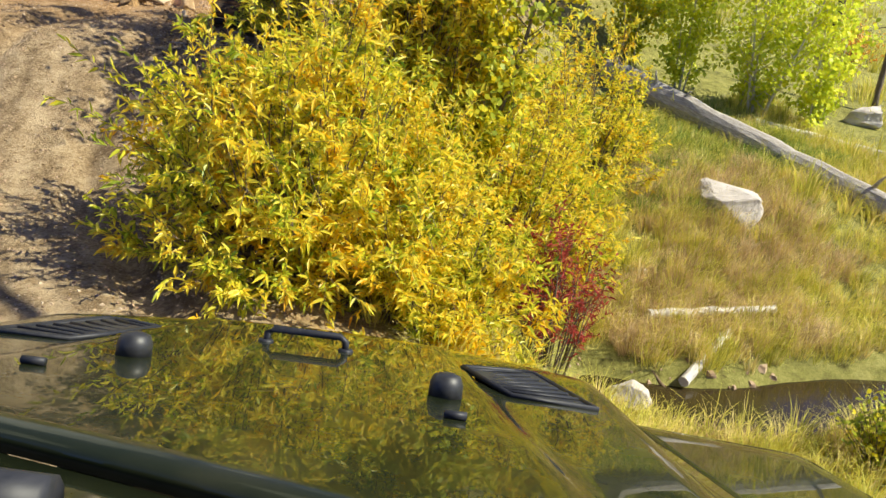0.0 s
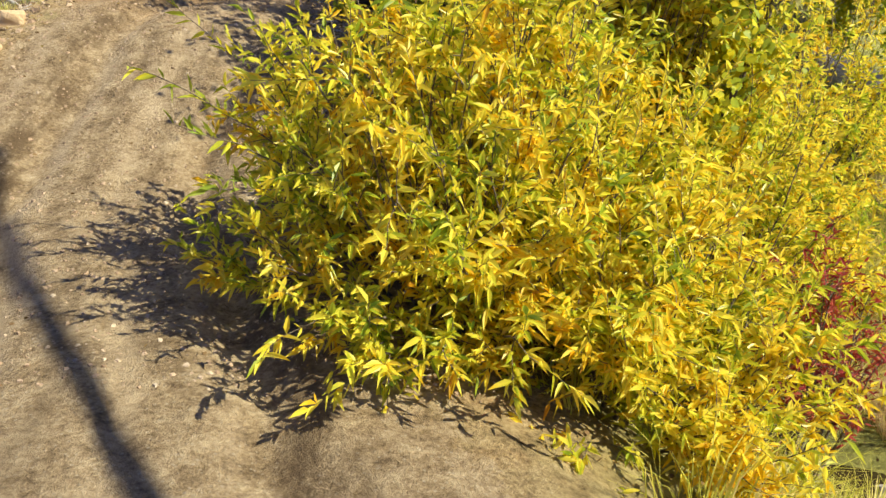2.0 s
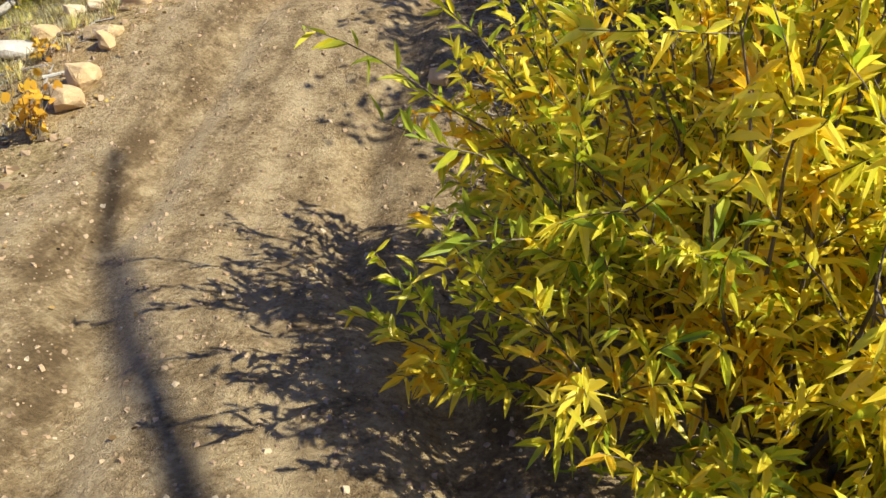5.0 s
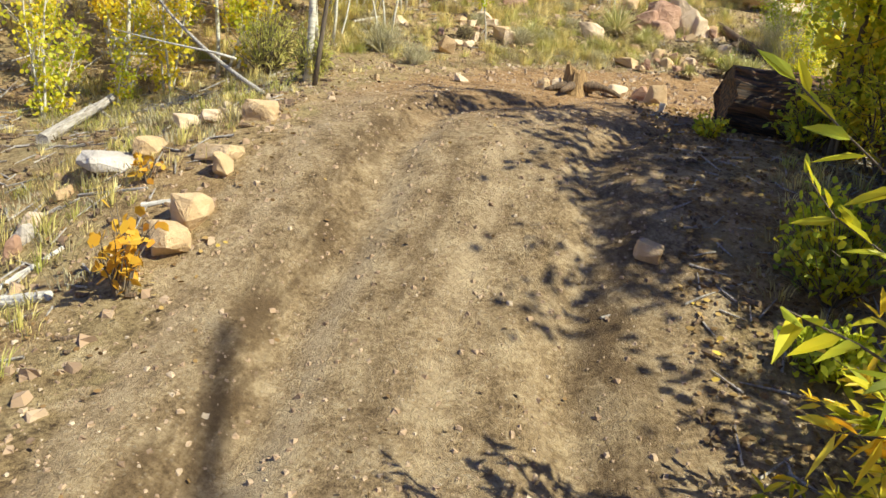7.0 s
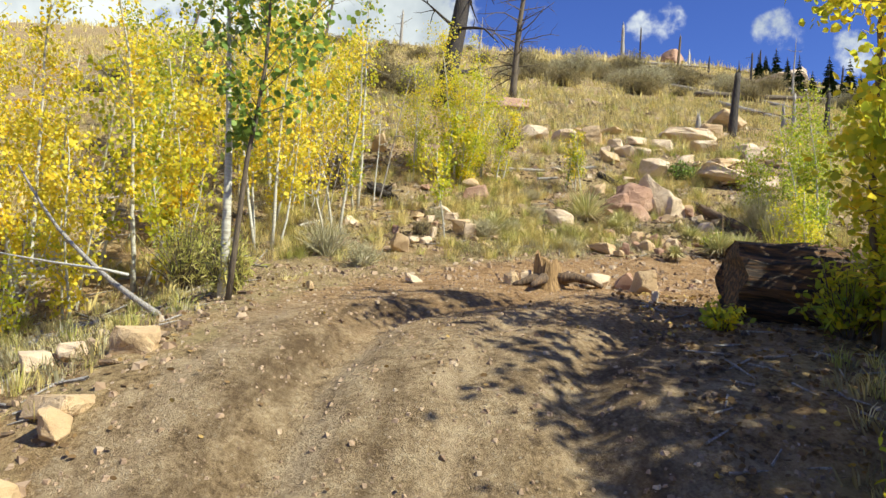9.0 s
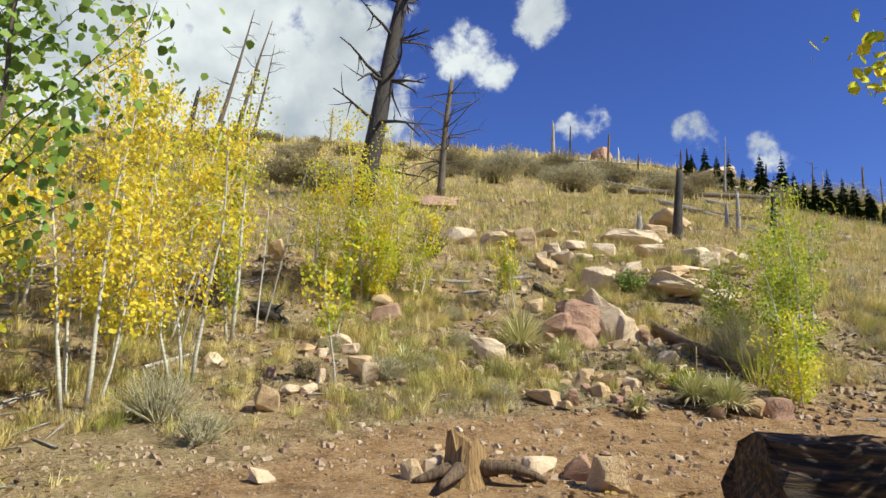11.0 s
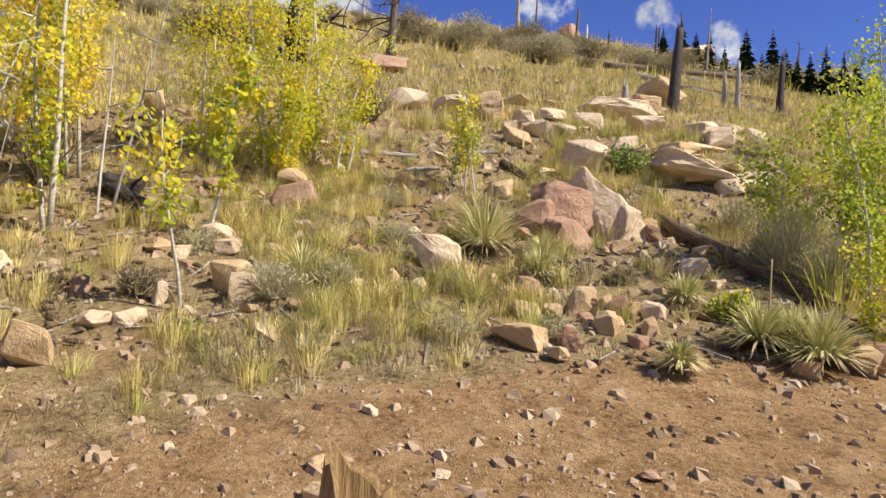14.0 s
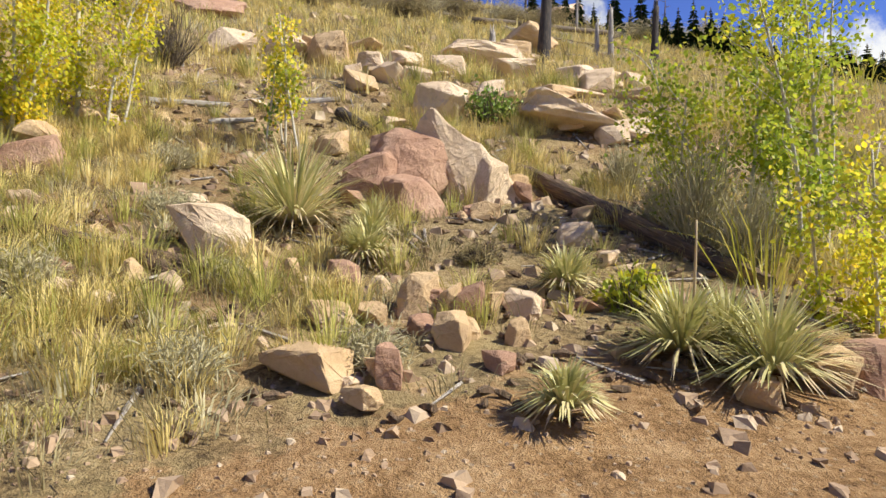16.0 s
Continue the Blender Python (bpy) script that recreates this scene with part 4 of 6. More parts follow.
# pale slab leaning against the red boulder
slab = new("rock", rock_mesh("rock", (0.42, 0.66, 0.95), 5, ROCK_PALE, cuts=6, flat=1.0))
slab.matrix_basis = Matrix.LocRotScale(Vector((0.55, 18.64, 2.92)), Vector((-0.6, 0.3, 0.55)).to_track_quat("Z", "Y"), None)
tagged(slab, "long pale sandstone slab leaning on the red boulder", "rock", "hillside rocks")
# rocks of the slope
rock(-1.24, 17.44, 0.42, 0.23, ROCK_PALE, "pale angular sandstone boulder on the slope", turn=5, seed=3, flat=0.5, cuts=10)
rock(0.05, 18.7, 0.72, 0.5, ROCK_RED, "rounded red granite boulder with cracks", seed=8, deep=0.7, turn=10, cuts=40)
rock(-0.26, 18.56, 0.5, 0.36, ROCK_RED, "low red granite block beside the boulder", seed=9, cuts=30)
rock(-0.05, 18.28, 0.42, 0.28, ROCK_RED, "red granite block split from the boulder", seed=19, turn=30)
rock(-0.06, 19.26, 0.33, 0.24, ROCK_RED, "upper red granite block", seed=20, lift=0.05)
rock(0.57, 18.56, 0.30, 0.35, ROCK_PALE, "pale block under the leaning slab", seed=16)
rock(0.59, 20.44, 0.58, 0.37, ROCK_PALE, "pale pointed block above the red boulder", seed=15)
rock(1.75, 23.66, 1.30, 0.28, ROCK_PALE, "long flat sandstone ledge", flat=0.3)
rock(1.86, 22.25, 0.65, 0.22, ROCK_PALE, "flat sandstone ledge among dry grass", flat=0.3)
rock(1.82, 20.30, 1.06, 0.24, ROCK_PALE, "broad tilted sandstone slab", flat=0.9, cuts=4, lean=(0, 10), turn=0)
rock(2.55, 24.48, 0.73, 0.42, ROCK_TAN, "rounded boulder above the flat ledges", cuts=14)
rock(2.16, 19.96, 0.35, 0.18, ROCK_PALE, "broken end of the tilted slab", flat=0.4)
rock(1.03, 22.17, 0.45, 0.23, ROCK_PALE, "pale ledge block among dry grass", flat=0.4)
rock(0.25, 21.56, 0.41, 0.21, ROCK_PALE, "pale split ledge block", flat=0.5)
rock(1.81, 20.88, 0.58, 0.22, ROCK_TAN, "flat ledge above the tilted slab", flat=0.3)
rock(0.11, 22.02, 0.48, 0.20, ROCK_PALE, "small sandstone ledge on the dry slope")
rock(-0.39, 23.11, 0.71, 0.25, ROCK_TAN, "tan ledge under dry brush", flat=0.3)
rock(-0.12, 21.20, 0.40, 0.22, ROCK_TAN, "split tan block on the dry slope")
rock(-0.14, 21.68, 0.28, 0.16, ROCK_PALE, "small pale block on the dry slope")
rock(0.58, 21.60, 0.36, 0.16, ROCK_PALE, "thin pale ledge on the dry slope", flat=0.3)
rock(1.28, 21.29, 0.37, 0.17, ROCK_PALE, "thin pale ledge on the dry slope", flat=0.3)
rock(2.40, 20.05, 0.45, 0.21, ROCK_PALE, "pale block at the end of the slabs")
rock(0.82, 18.74, 0.19, 0.17, ROCK_TAN, "tan stone beside the pale slab")
rock(-0.57, 17.01, 0.19, 0.11, ROCK_RED, "red stone on bare soil")
rock(-0.41, 16.92, 0.13, 0.07, ROCK_PALE, "small pale stone on bare soil")
rock(-0.66, 16.52, 0.20, 0.10, ROCK_TAN, "yellowish stone at the foot of the slope", flat=0.2)
rock(-0.10, 16.48, 0.15, 0.16, ROCK_RED, "upright red-brown stone on the dry slope")
rock(-0.18, 16.51, 0.13, 0.15, ROCK_TAN, "broken tan stone on the dry slope")
rock(-0.48, 16.51, 0.15, 0.09, ROCK_TAN, "flat tan stone on the dry slope")
rock(-0.17, 16.32, 0.17, 0.09, ROCK_TAN, "orange-tan stone on the dry slope")
rock(-2.62, 19.36, 0.41, 0.14, ROCK_TAN, "flat tan stone on the slope", flat=0.3)
rock(-2.48, 18.89, 0.44, 0.23, ROCK_RED, "rounded red stone on the dry slope")
rock(-1.52, 16.99, 0.11, 0.11, ROCK_TAN, "rounded tan stone on the dry slope")
rock(-1.82, 17.02, 0.14, 0.09, ROCK_RED, "reddish stone on the dry slope")
rock(-1.75, 16.78, 0.15, 0.09, ROCK_PALE, "pale stone at the foot of the slope")
rock(0.83, 17.58, 0.25, 0.13, ROCK_PALE, "pale stone among dry grass")
rock(1.07, 15.81, 0.23, 0.15, ROCK_TAN, "tan boulder beside the yuccas")
rock(1.27, 15.82, 0.16, 0.11, ROCK_TAN, "pale stone beside the track")
rock(0.04, 16.23, 0.10, 0.11, ROCK_TAN, "broken stone at the foot of the slope")
rock(-0.83, 17.11, 0.10, 0.09, ROCK_TAN, "small round stone on the dry slope")
rock(-0.31, 16.37, 0.14, 0.08, ROCK_RED, "brown-red stone on the dry slope")
rock(0.04, 16.60, 0.13, 0.08, ROCK_TAN, "tan stone half buried")
rock(-2.25, 19.72, 0.27, 0.14, ROCK_PALE, "pale stone under the aspens")
rock(0.90, 19.20, 0.15, 0.12, ROCK_TAN, "small tan stone on the dry slope")
rock(-0.50, 19.61, 0.30, 0.19, ROCK_TAN, "brown stone behind the yucca")
rock(-2.42, 16.47, 0.19, 0.18, ROCK_PALE, "upright pale boulder at the foot of the slope", seed=4)
rock(-2.76, 17.45, 0.23, 0.12, ROCK_PALE, "flat pale stone on the dry slope")
rock(-3.41, 16.49, 0.11, 0.12, ROCK_RED, "small red stone on the dry slope")
rock(-2.89, 16.39, 0.11, 0.13, ROCK_PALE, "small pale stone on the dry slope")
rock(-2.33, 19.68, 0.26, 0.16, ROCK_TAN, "tan stone on the dry slope")
rock(-3.08, 15.97, 0.20, 0.09, ROCK_PALE, "pale stone beside the track")
rock(-0.22, 16.23, 0.20, 0.13, ROCK_TAN, "tan stone at the track's edge")
rock(-0.50, 15.94, 0.12, 0.14, ROCK_RED, "small upright red stone")
rock(-0.60, 15.77, 0.14, 0.07, ROCK_TAN, "small flat stone on the dry slope")
rock(-0.27, 16.62, 0.25, 0.17, ROCK_TAN, "tan block half buried")
rock(-2.25, 27.25, 1.26, 0.37, ROCK_RED, "reddish ledge below the dead tree", flat=0.3)
rock(-1.54, 23.05, 0.63, 0.32, ROCK_PALE, "pale ledge on the dry slope")
rock(-0.92, 22.88, 0.62, 0.25, ROCK_PALE, "pale ledge on the dry slope", flat=0.2)
rock(-0.35, 22.75, 0.71, 0.41, ROCK_TAN, "tan block above the yucca")
rock(3.28, 25.82, 1.06, 0.46, ROCK_TAN, "rounded tan boulder beside the burnt post")
rock(-4.51, 20.72, 0.35, 0.36, ROCK_TAN, "tan boulder among the aspens")
rock(3.43, 22.83, 0.44, 0.25, ROCK_TAN, "small ledge on the dry slope")
rock(3.43, 22.18, 0.42, 0.21, ROCK_PALE, "small pale stone on the dry slope")
rock(2.74, 22.25, 0.52, 0.23, ROCK_PALE, "thin pale ledge on the dry slope", flat=0.3)
rock(2.67, 21.50, 0.39, 0.26, ROCK_PALE, "pale block on the dry slope")
rock(11.05, 72.22, 2.19, 1.45, ROCK_RED, "boulder on the skyline")
rock(12.27, 48.96, 3.45, 1.05, ROCK_PALE, "long pale outcrop on the ridge", flat=0.2)
rock(-2.86, 17.73, 0.35, 0.16, ROCK_PALE, "pale stone at the track's edge")
rock(1.27, 15.81, 0.29, 0.17, ROCK_RED, "reddish stone beside the track")
rock(-3.17, 15.44, 0.28, 0.22, ROCK_TAN, "tan boulder above the dirt bank")
rock(-2.74, 13.80, 0.16, 0.09, ROCK_PALE, "small pale stone on the dirt bank")
rock(-1.05, 14.16, 0.33, 0.13, ROCK_PALE, "pale flat stone in the dirt bank")
rock(-0.65, 13.87, 0.26, 0.22, ROCK_TAN, "stone beside the dirt bank")
rock(-0.73, 14.15, 0.24, 0.16, ROCK_RED, "reddish stone in the dirt bank")
rock(-1.71, 14.02, 0.17, 0.13, ROCK_PALE, "small pale stone beside the stump")
rock(-1.83, 13.93, 0.15, 0.12, ROCK_TAN, "small tan stone beside the stump")
rock(-2.52, 16.67, 0.31, 0.20, ROCK_TAN, "tan stone on the dry slope")
rock(-0.75, 16.03, 0.32, 0.12, ROCK_TAN, "yellowish stone on the dry slope")
rock(-0.64, 13.21, 0.07, 0.11, ROCK_PALE, "small pale stone in the dirt")
rock(-4.09, 16.79, 0.22, 0.14, ROCK_PALE, "small pale stone under the aspens")
rock(-3.55, 13.20, 0.09, 0.07, ROCK_TAN, "small stone on the dirt")
rock(-4.93, 10.63, 0.45, 0.13, ROCK_GREY, "pale sloping rock beside the track", flat=0.6, deep=1.0)
rock(-3.91, 9.84, 0.31, 0.18, ROCK_TAN, "tan boulder with a broken shaded side beside the track", seed=21)
rock(-3.92, 9.59, 0.29, 0.16, ROCK_TAN, "round orange-tan boulder beside the track", seed=22, detail=3, cuts=16)
rock(-4.06, 10.49, 0.35, 0.11, ROCK_TAN, "pale flat rock on the track's edge", seed=23, flat=0.6)
rock(-3.93, 10.32, 0.19, 0.15, ROCK_TAN, "tan stone on the track's edge")
rock(-5.03, 9.85, 0.15, 0.13, ROCK_GREY, "small grey stone on the dry slope")
rock(-5.01, 9.72, 0.13, 0.14, ROCK_RED, "small reddish stone on the dry slope")
rock(-5.10, 10.33, 0.15, 0.12, ROCK_TAN, "tan stone on the dry slope")
rock(-4.57, 11.13, 0.26, 0.10, ROCK_PALE, "pale flat stone on the dry slope")
rock(-1.07, 10.03, 0.18, 0.12, ROCK_TAN, "tan stone lying on the shaded track", seed=30)
rock(8.54, 10.68, 1.20, 0.58, ROCK_GREY, "pale grey boulder in creekside grass", seed=34, cuts=18, deep=0.7)
rock(4.85, 7.18, 0.69, 0.35, ROCK_GREY, "smooth grey-brown rock at the water", seed=32, cuts=16)
rock(16.15, 15.73, 0.93, 0.57, ROCK_GREY, "grey stone under the aspens")
rock(-4.66, 10.73, 0.28, 0.12, ROCK_TAN, "flat tan stone bedded in litter", flat=0.5)
rock(-4.42, 11.23, 0.25, 0.09, ROCK_PALE, "pale flat stone at the verge", flat=0.5)
rock(-4.01, 11.18, 0.29, 0.15, ROCK_TAN, "tan block at the verge")
rock(-5.07, 9.96, 0.18, 0.14, ROCK_PALE, "small pale stone in litter")

rng = np.random.RandomState(71)
for x0, x1, y0, y1, n, lo, hi in ((-0.4, 3.2, 20.2, 24.5, 26, 0.2, 0.55), (-3.6, 1.6, 15.6, 18.2, 46, 0.07, 0.2), (-3.4, 1.4, 18, 21, 30, 0.1, 0.26), (-1.7, 0.2, 13.9, 14.7, 7, 0.05, 0.13)):
    for i in range(n):
        x, y, w = rng.uniform(x0, x1), rng.uniform(y0, y1), lo * (hi / lo) ** rng.uniform(0, 1)
        mat = (ROCK_PALE, ROCK_TAN, ROCK_TAN, ROCK_RED)[rng.randint(4)] if y < 20 else (ROCK_PALE, ROCK_PALE, ROCK_TAN)[rng.randint(3)]
        word = {"pale_sandstone": "pale", "tan_stone": "tan", "red_granite": "reddish"}[mat.name]
        rock(x, y, w, w * (rng.uniform(0.3, 0.65) if y < 20 else rng.uniform(0.18, 0.36)), mat, word + (" broken stone on the stony slope" if y < 20 else " broken ledge stone among dry grass"), deep=rng.uniform(0.6, 1), seed=900 + rng.randint(9999), turn=rng.uniform(0, 360), flat=0.5, cuts=4)

# yuccas
yucca(-0.80, 17.87, 1.02, 0.66, 107, "large yucca with green-gold blades and dry stalks", 190, 4)
yucca(-0.47, 17.22, 0.32, 0.24, 108, "small green yucca on the slope", 90, 0)
yucca(0.44, 16.75, 0.38, 0.25, 109, "yucca with pale straw blades", 110, 0)
yucca(0.61, 16.02, 0.45, 0.42, 110, "tall yucca with drooping straw skirt", 170, 1)
yucca(0.83, 16.06, 0.42, 0.37, 111, "dense yucca with dead blades", 130, 0)
yucca(0.85, 15.82, 0.50, 0.44, 112, "wide yucca with drooping straw skirt", 190, 0)
yucca(-0.00, 15.62, 0.24, 0.2, 113, "dark green yucca beside the track", 110, 0)
yucca(-0.43, 17.26, 0.38, 0.28, 114, "small yucca beside the large one", 80, 0)
yucca(-2.11, 16.78, 0.47, 0.33, 115, "low grey-green yucca on the dry slope", 90, 0)
yucca(-0.36, 17.68, 0.46, 0.29, 116, "small yucca on the slope", 60, 0)

# aspens
aspen(-0.86, 19.54, 1.04, 0.39, LEAF_ASPEN, 131, "slender young aspen behind the large yucca", 2, count=420, leaf=0.03, low=0.3)
aspen(-1.02, 19.59, 0.71, 0.28, LEAF_GREEN, 132, "small green aspen sapling behind the yucca", 1, count=200, leaf=0.03)
aspen(2.23, 17.27, 2.1, 0.8, LEAF_LIME, 133, "tall lime-green aspen clump beside the track", 5, count=6500, leaf=0.028, low=0.08)
aspen(2.0, 17.71, 1.55, 0.75, LEAF_LIME, 134, "aspen clump turning yellow", 5, count=4800, leaf=0.028, low=0.08)
aspen(1.72, 16.3, 0.85, 0.4, LEAF_SHEER, 135, "bright yellow-green young aspens beside the track", 4, count=2800, leaf=0.025, low=0.08)
aspen(-2.75, 19.64, 1.96, 0.75, LEAF_SHEER, 136, "yellow-green young aspens on the slope", 3, count=2868, leaf=0.03, low=0.06)
aspen(-2.22, 19.60, 1.61, 0.59, LEAF_SHEER, 137, "young aspen with yellow-green leaves", 2, count=1720, leaf=0.03, low=0.06)
aspen(-5.69, 18.05, 4.12, 0.87, LEAF_ASPEN, 138, "golden young aspens beside the track", 3, count=2974, leaf=0.038, low=0.2)
aspen(-5.63, 18.67, 3.73, 0.61, LEAF_ASPEN, 139, "slim golden aspens on the dry slope", 2, count=1486, leaf=0.038)
aspen(-4.64, 19.12, 2.66, 0.74, LEAF_ASPEN, 140, "gold-orange young aspens on the slope", 3, count=2106, leaf=0.038, low=0.25)
aspen(-5.62, 20.38, 2.29, 0.82, LEAF_TURN, 141, "slim green-yellow aspen on the dry slope", 2, count=892, leaf=0.05)
aspen(-3.00, 17.76, 1.67, 0.45, LEAF_TURN, 142, "thin leaning aspen sapling", 1, count=637, leaf=0.05)
aspen(-2.93, 19.46, 2.70, 1.03, LEAF_SHEER, 143, "dense yellow-green aspens on the slope", 3, count=6196, leaf=0.03, low=0.06)
aspen(-2.50, 19.82, 2.69, 0.69, LEAF_SHEER, 144, "yellow aspens before the dead pine", 2, count=2413, leaf=0.03, low=0.06)
aspen(-3.68, 19.71, 2.01, 0.95, LEAF_SHEER, 145, "bushy yellow aspens on the slope", 2, count=2787, leaf=0.03, low=0.06)
aspen(-0.76, 19.42, 1.15, 0.37, LEAF_TURN, 146, "thin aspen sapling above the yucca", 1, count=446, leaf=0.03)
aspen(-7.01, 14.44, 3.86, 1.05, LEAF_ASPEN, 147, "golden young aspens beyond the fallen branches", 3, count=3222, leaf=0.042, low=0.12)
aspen(-5.80, 14.39, 3.84, 0.97, LEAF_ASPEN, 148, "tall golden aspens with pale stems", 3, count=2725, leaf=0.042, low=0.25)
aspen(-4.70, 15.45, 3.06, 0.97, LEAF_ASPEN, 149, "golden aspens with slim white stems", 4, count=1400, leaf=0.042, low=0.3)
aspen(-4.05, 16.10, 2.69, 0.96, LEAF_ASPEN, 150, "golden aspens farther up the slope", 3, count=950, leaf=0.04)
aspen(-6.63, 14.95, 2.66, 1.08, LEAF_TURN, 151, "yellow-green aspen saplings on the dry slope", 2, count=1275, leaf=0.05, low=0.2)
aspen(11.30, 17.03, 4.63, 3.15, LEAF_BRIGHT, 152, "lime-green aspens beyond the fallen log", 3, count=4500, leaf=0.1, low=0.1)
aspen(12.41, 15.39, 5.75, 3.97, LEAF_BRIGHT, 153, "sunlit lime-green aspen grove by the creek", 5, count=6500, leaf=0.1, low=0.05)
aspen(13.66, 14.84, 3.45, 2.34, LEAF_BRIGHT, 154, "young lime-green aspens by the creek", 3, count=3200, leaf=0.1, low=0.05)
aspen(10.65, 18.39, 4.55, 3.27, LEAF_TURN, 155, "aspens turning gold behind the bushes", 3, count=6000, leaf=0.1, low=0.05)

aspen(-2.73, 16.27, 1.2, 0.5, LEAF_SHEER, 160, "slender sapling with yellow leaves at the foot of the slope", 1, count=420, leaf=0.036, low=0.45)
rng = np.random.RandomState(81)
for i in range(9):
    snag(rng.uniform(-5.4, -4.0), rng.uniform(16.9, 19.0), rng.uniform(1.2, 2.4), rng.uniform(0.009, 0.016), (WOOD_WHITE, WOOD_GREY)[i % 2], 820 + i, "thin bare pale dead stem among the aspens", 3, lean=(rng.uniform(-0.1, 0.3), 0), broken=False, reach=0.4, sides=6)

# dead trees and burnt posts
snag(-4.05, 26.83, 11.64, 0.281, BARK_CHAR, 177, "tall charred dead pine with bare branches", 42, lean=(0.12, 0), reach=2.6, broken=False, low=0.16, sides=14)
snag(-2.20, 31.20, 3.88, 0.128, BARK_BROWN, 178, "broken grey dead pine with fine bare branches", 26, lean=(0.05, 0), reach=2.2, low=0.2)
snag(3.05, 24.41, 1.66, 0.118, BARK_CHAR, 179, "charred broken stump standing among ledges", 0, lean=(0.05, 0))
snag(5.81, 26.05, 1.28, 0.091, BARK_CHAR, 180, "charred broken post on the slope", 0)
snag(5.28, 26.81, 1.08, 0.070, WOOD_GREY, 181, "thin grey dead stem", 1)
snag(2.59, 25.73, 0.44, 0.086, WOOD_GREY, 182, "short grey stump on the dry slope", 0)
snag(-25.21, 75.48, 13.68, 0.254, BARK_BROWN, 183, "tall leaning bare dead trunk on the skyline", 8, lean=(0.22, 0), broken=False, reach=3)
snag(-19.00, 62.04, 10.74, 0.199, BARK_BROWN, 184, "tall leaning dead trunk on the skyline", 8, lean=(0.2, 0), broken=False, reach=3)
snag(-20.64, 72.33, 9.26, 0.158, BARK_BROWN, 185, "slim leaning dead trunk on the skyline", 8, lean=(0.16, 0), broken=False, reach=3)
snag(-25.94, 56.34, 10.70, 0.126, BARK_BROWN, 186, "slim leaning dead trunk behind the aspens", 4, lean=(0.2, 0), broken=False, reach=2.5)
snag(-25.54, 58.11, 5.72, 0.108, BARK_BROWN, 187, "slim bare dead trunk", 4, lean=(0.16, 0), broken=False, reach=2.5)
snag(-28.56, 77.23, 4.49, 0.293, BARK_CHAR, 188, "charred broken trunk on the skyline", 3, lean=(0.12, 0))
snag(-12.30, 66.06, 3.29, 0.161, WOOD_GREY, 189, "small grey dead tree on the skyline", 5, reach=2.0)
snag(-5.26, 59.24, 3.24, 0.119, WOOD_GREY, 190, "thin grey dead tree on the skyline", 5, broken=False, reach=2.0)
snag(7.20, 76.02, 3.29, 0.215, WOOD_GREY, 191, "pale broken trunk on the ridge", 2)
snag(8.78, 75.68, 3.12, 0.107, BARK_CHAR, 192, "thin dark pole on the ridge", 0)
snag(11.39, 67.20, 1.30, 0.118, WOOD_WHITE, 193, "short pale post on the ridge", 0)
snag(10.93, 58.92, 1.28, 0.081, BARK_CHAR, 194, "short dark post on the ridge", 0)
snag(5.51, 49.59, 0.72, 0.064, BARK_CHAR, 195, "small burnt stump on the slope", 0)
snag(11.09, 49.85, 1.93, 0.083, BARK_CHAR, 196, "burnt post on the ridge", 2)
snag(9.73, 39.51, 2.90, 0.062, WOOD_GREY, 197, "tall thin dead stem on the ridge", 3, broken=False)
snag(14.79, 42.24, 2.16, 0.071, BARK_BROWN, 198, "bare dead stem on the ridge", 4, broken=False)
snag(5.06, 26.98, 0.78, 0.062, WOOD_GREY, 199, "grey broken post on the dry slope", 0)
snag(-5.84, 20.00, 2.53, 0.032, WOOD_WHITE, 200, "pale leaning dead stem among the aspens", 2, lean=(0.2, 0), broken=False, reach=0.6)
snag(22.15, 23.99, 2.77, 0.176, BARK_CHAR, 201, "charred trunk on the far bank", 2)
snag(17.60, 16.92, 6.15, 0.094, BARK_BROWN, 202, "bare dead tree on the far bank", 5, broken=False)

# fallen logs, branches and the stump
log((1.0, 19.2), (1.6, 16.9), 0.07, WOOD_BROWN, 167, "long brown rotten log lying down the slope", stubs=3, taper=0.9, raise_=-0.03, knots=0.15)
log((-2.26, 17.59), (-1.06, 17.02), 0.055, WOOD_BROWN, 168, "rotting brown log with loose bark", stubs=3)
log((-1.51, 17.20), (-1.28, 16.98), 0.042, WOOD_BROWN, 169, "broken end of a rotting log", stubs=1)
log((-2.03, 20.26), (-1.38, 20.45), 0.033, WOOD_GREY, 170, "grey weathered log on the slope", stubs=2)
log((-0.74, 20.66), (-0.36, 20.79), 0.034, WOOD_GREY, 171, "short grey log on the dry slope")
log((-1.50, 19.97), (-1.14, 20.14), 0.026, WOOD_GREY, 172, "thin grey log on the dry slope")
log((-0.38, 20.34), (-0.10, 20.05), 0.058, BARK_CHAR, 173, "charred log end under the ledges", stubs=1)
log((-4.24, 18.81), (-3.76, 18.41), 0.079, BARK_CHAR, 174, "short charred log among the aspens", stubs=2)
log((-4.71, 20.12), (-4.32, 20.15), 0.052, WOOD_BROWN, 175, "brown log among the aspens")
log((-4.26, 18.81), (-3.92, 18.75), 0.112, BARK_CHAR, 176, "charred log end on the dry slope", stubs=1)
log((9.3, 17.2), (11.92, 10.50), 0.33, WOOD_GREY, 177, "long weathered grey log beside the creek", stubs=5)
log((12.13, 14.90), (14.32, 13.04), 0.134, WOOD_WHITE, 178, "pale fallen aspen trunk", stubs=2)
log((5.75, 8.42), (7.93, 8.45), 0.075, WOOD_WHITE, 179, "bleached white branch over the creek bank", stubs=2, raise_=0.12, knots=0.2, name="fallen_branch", category="branch")
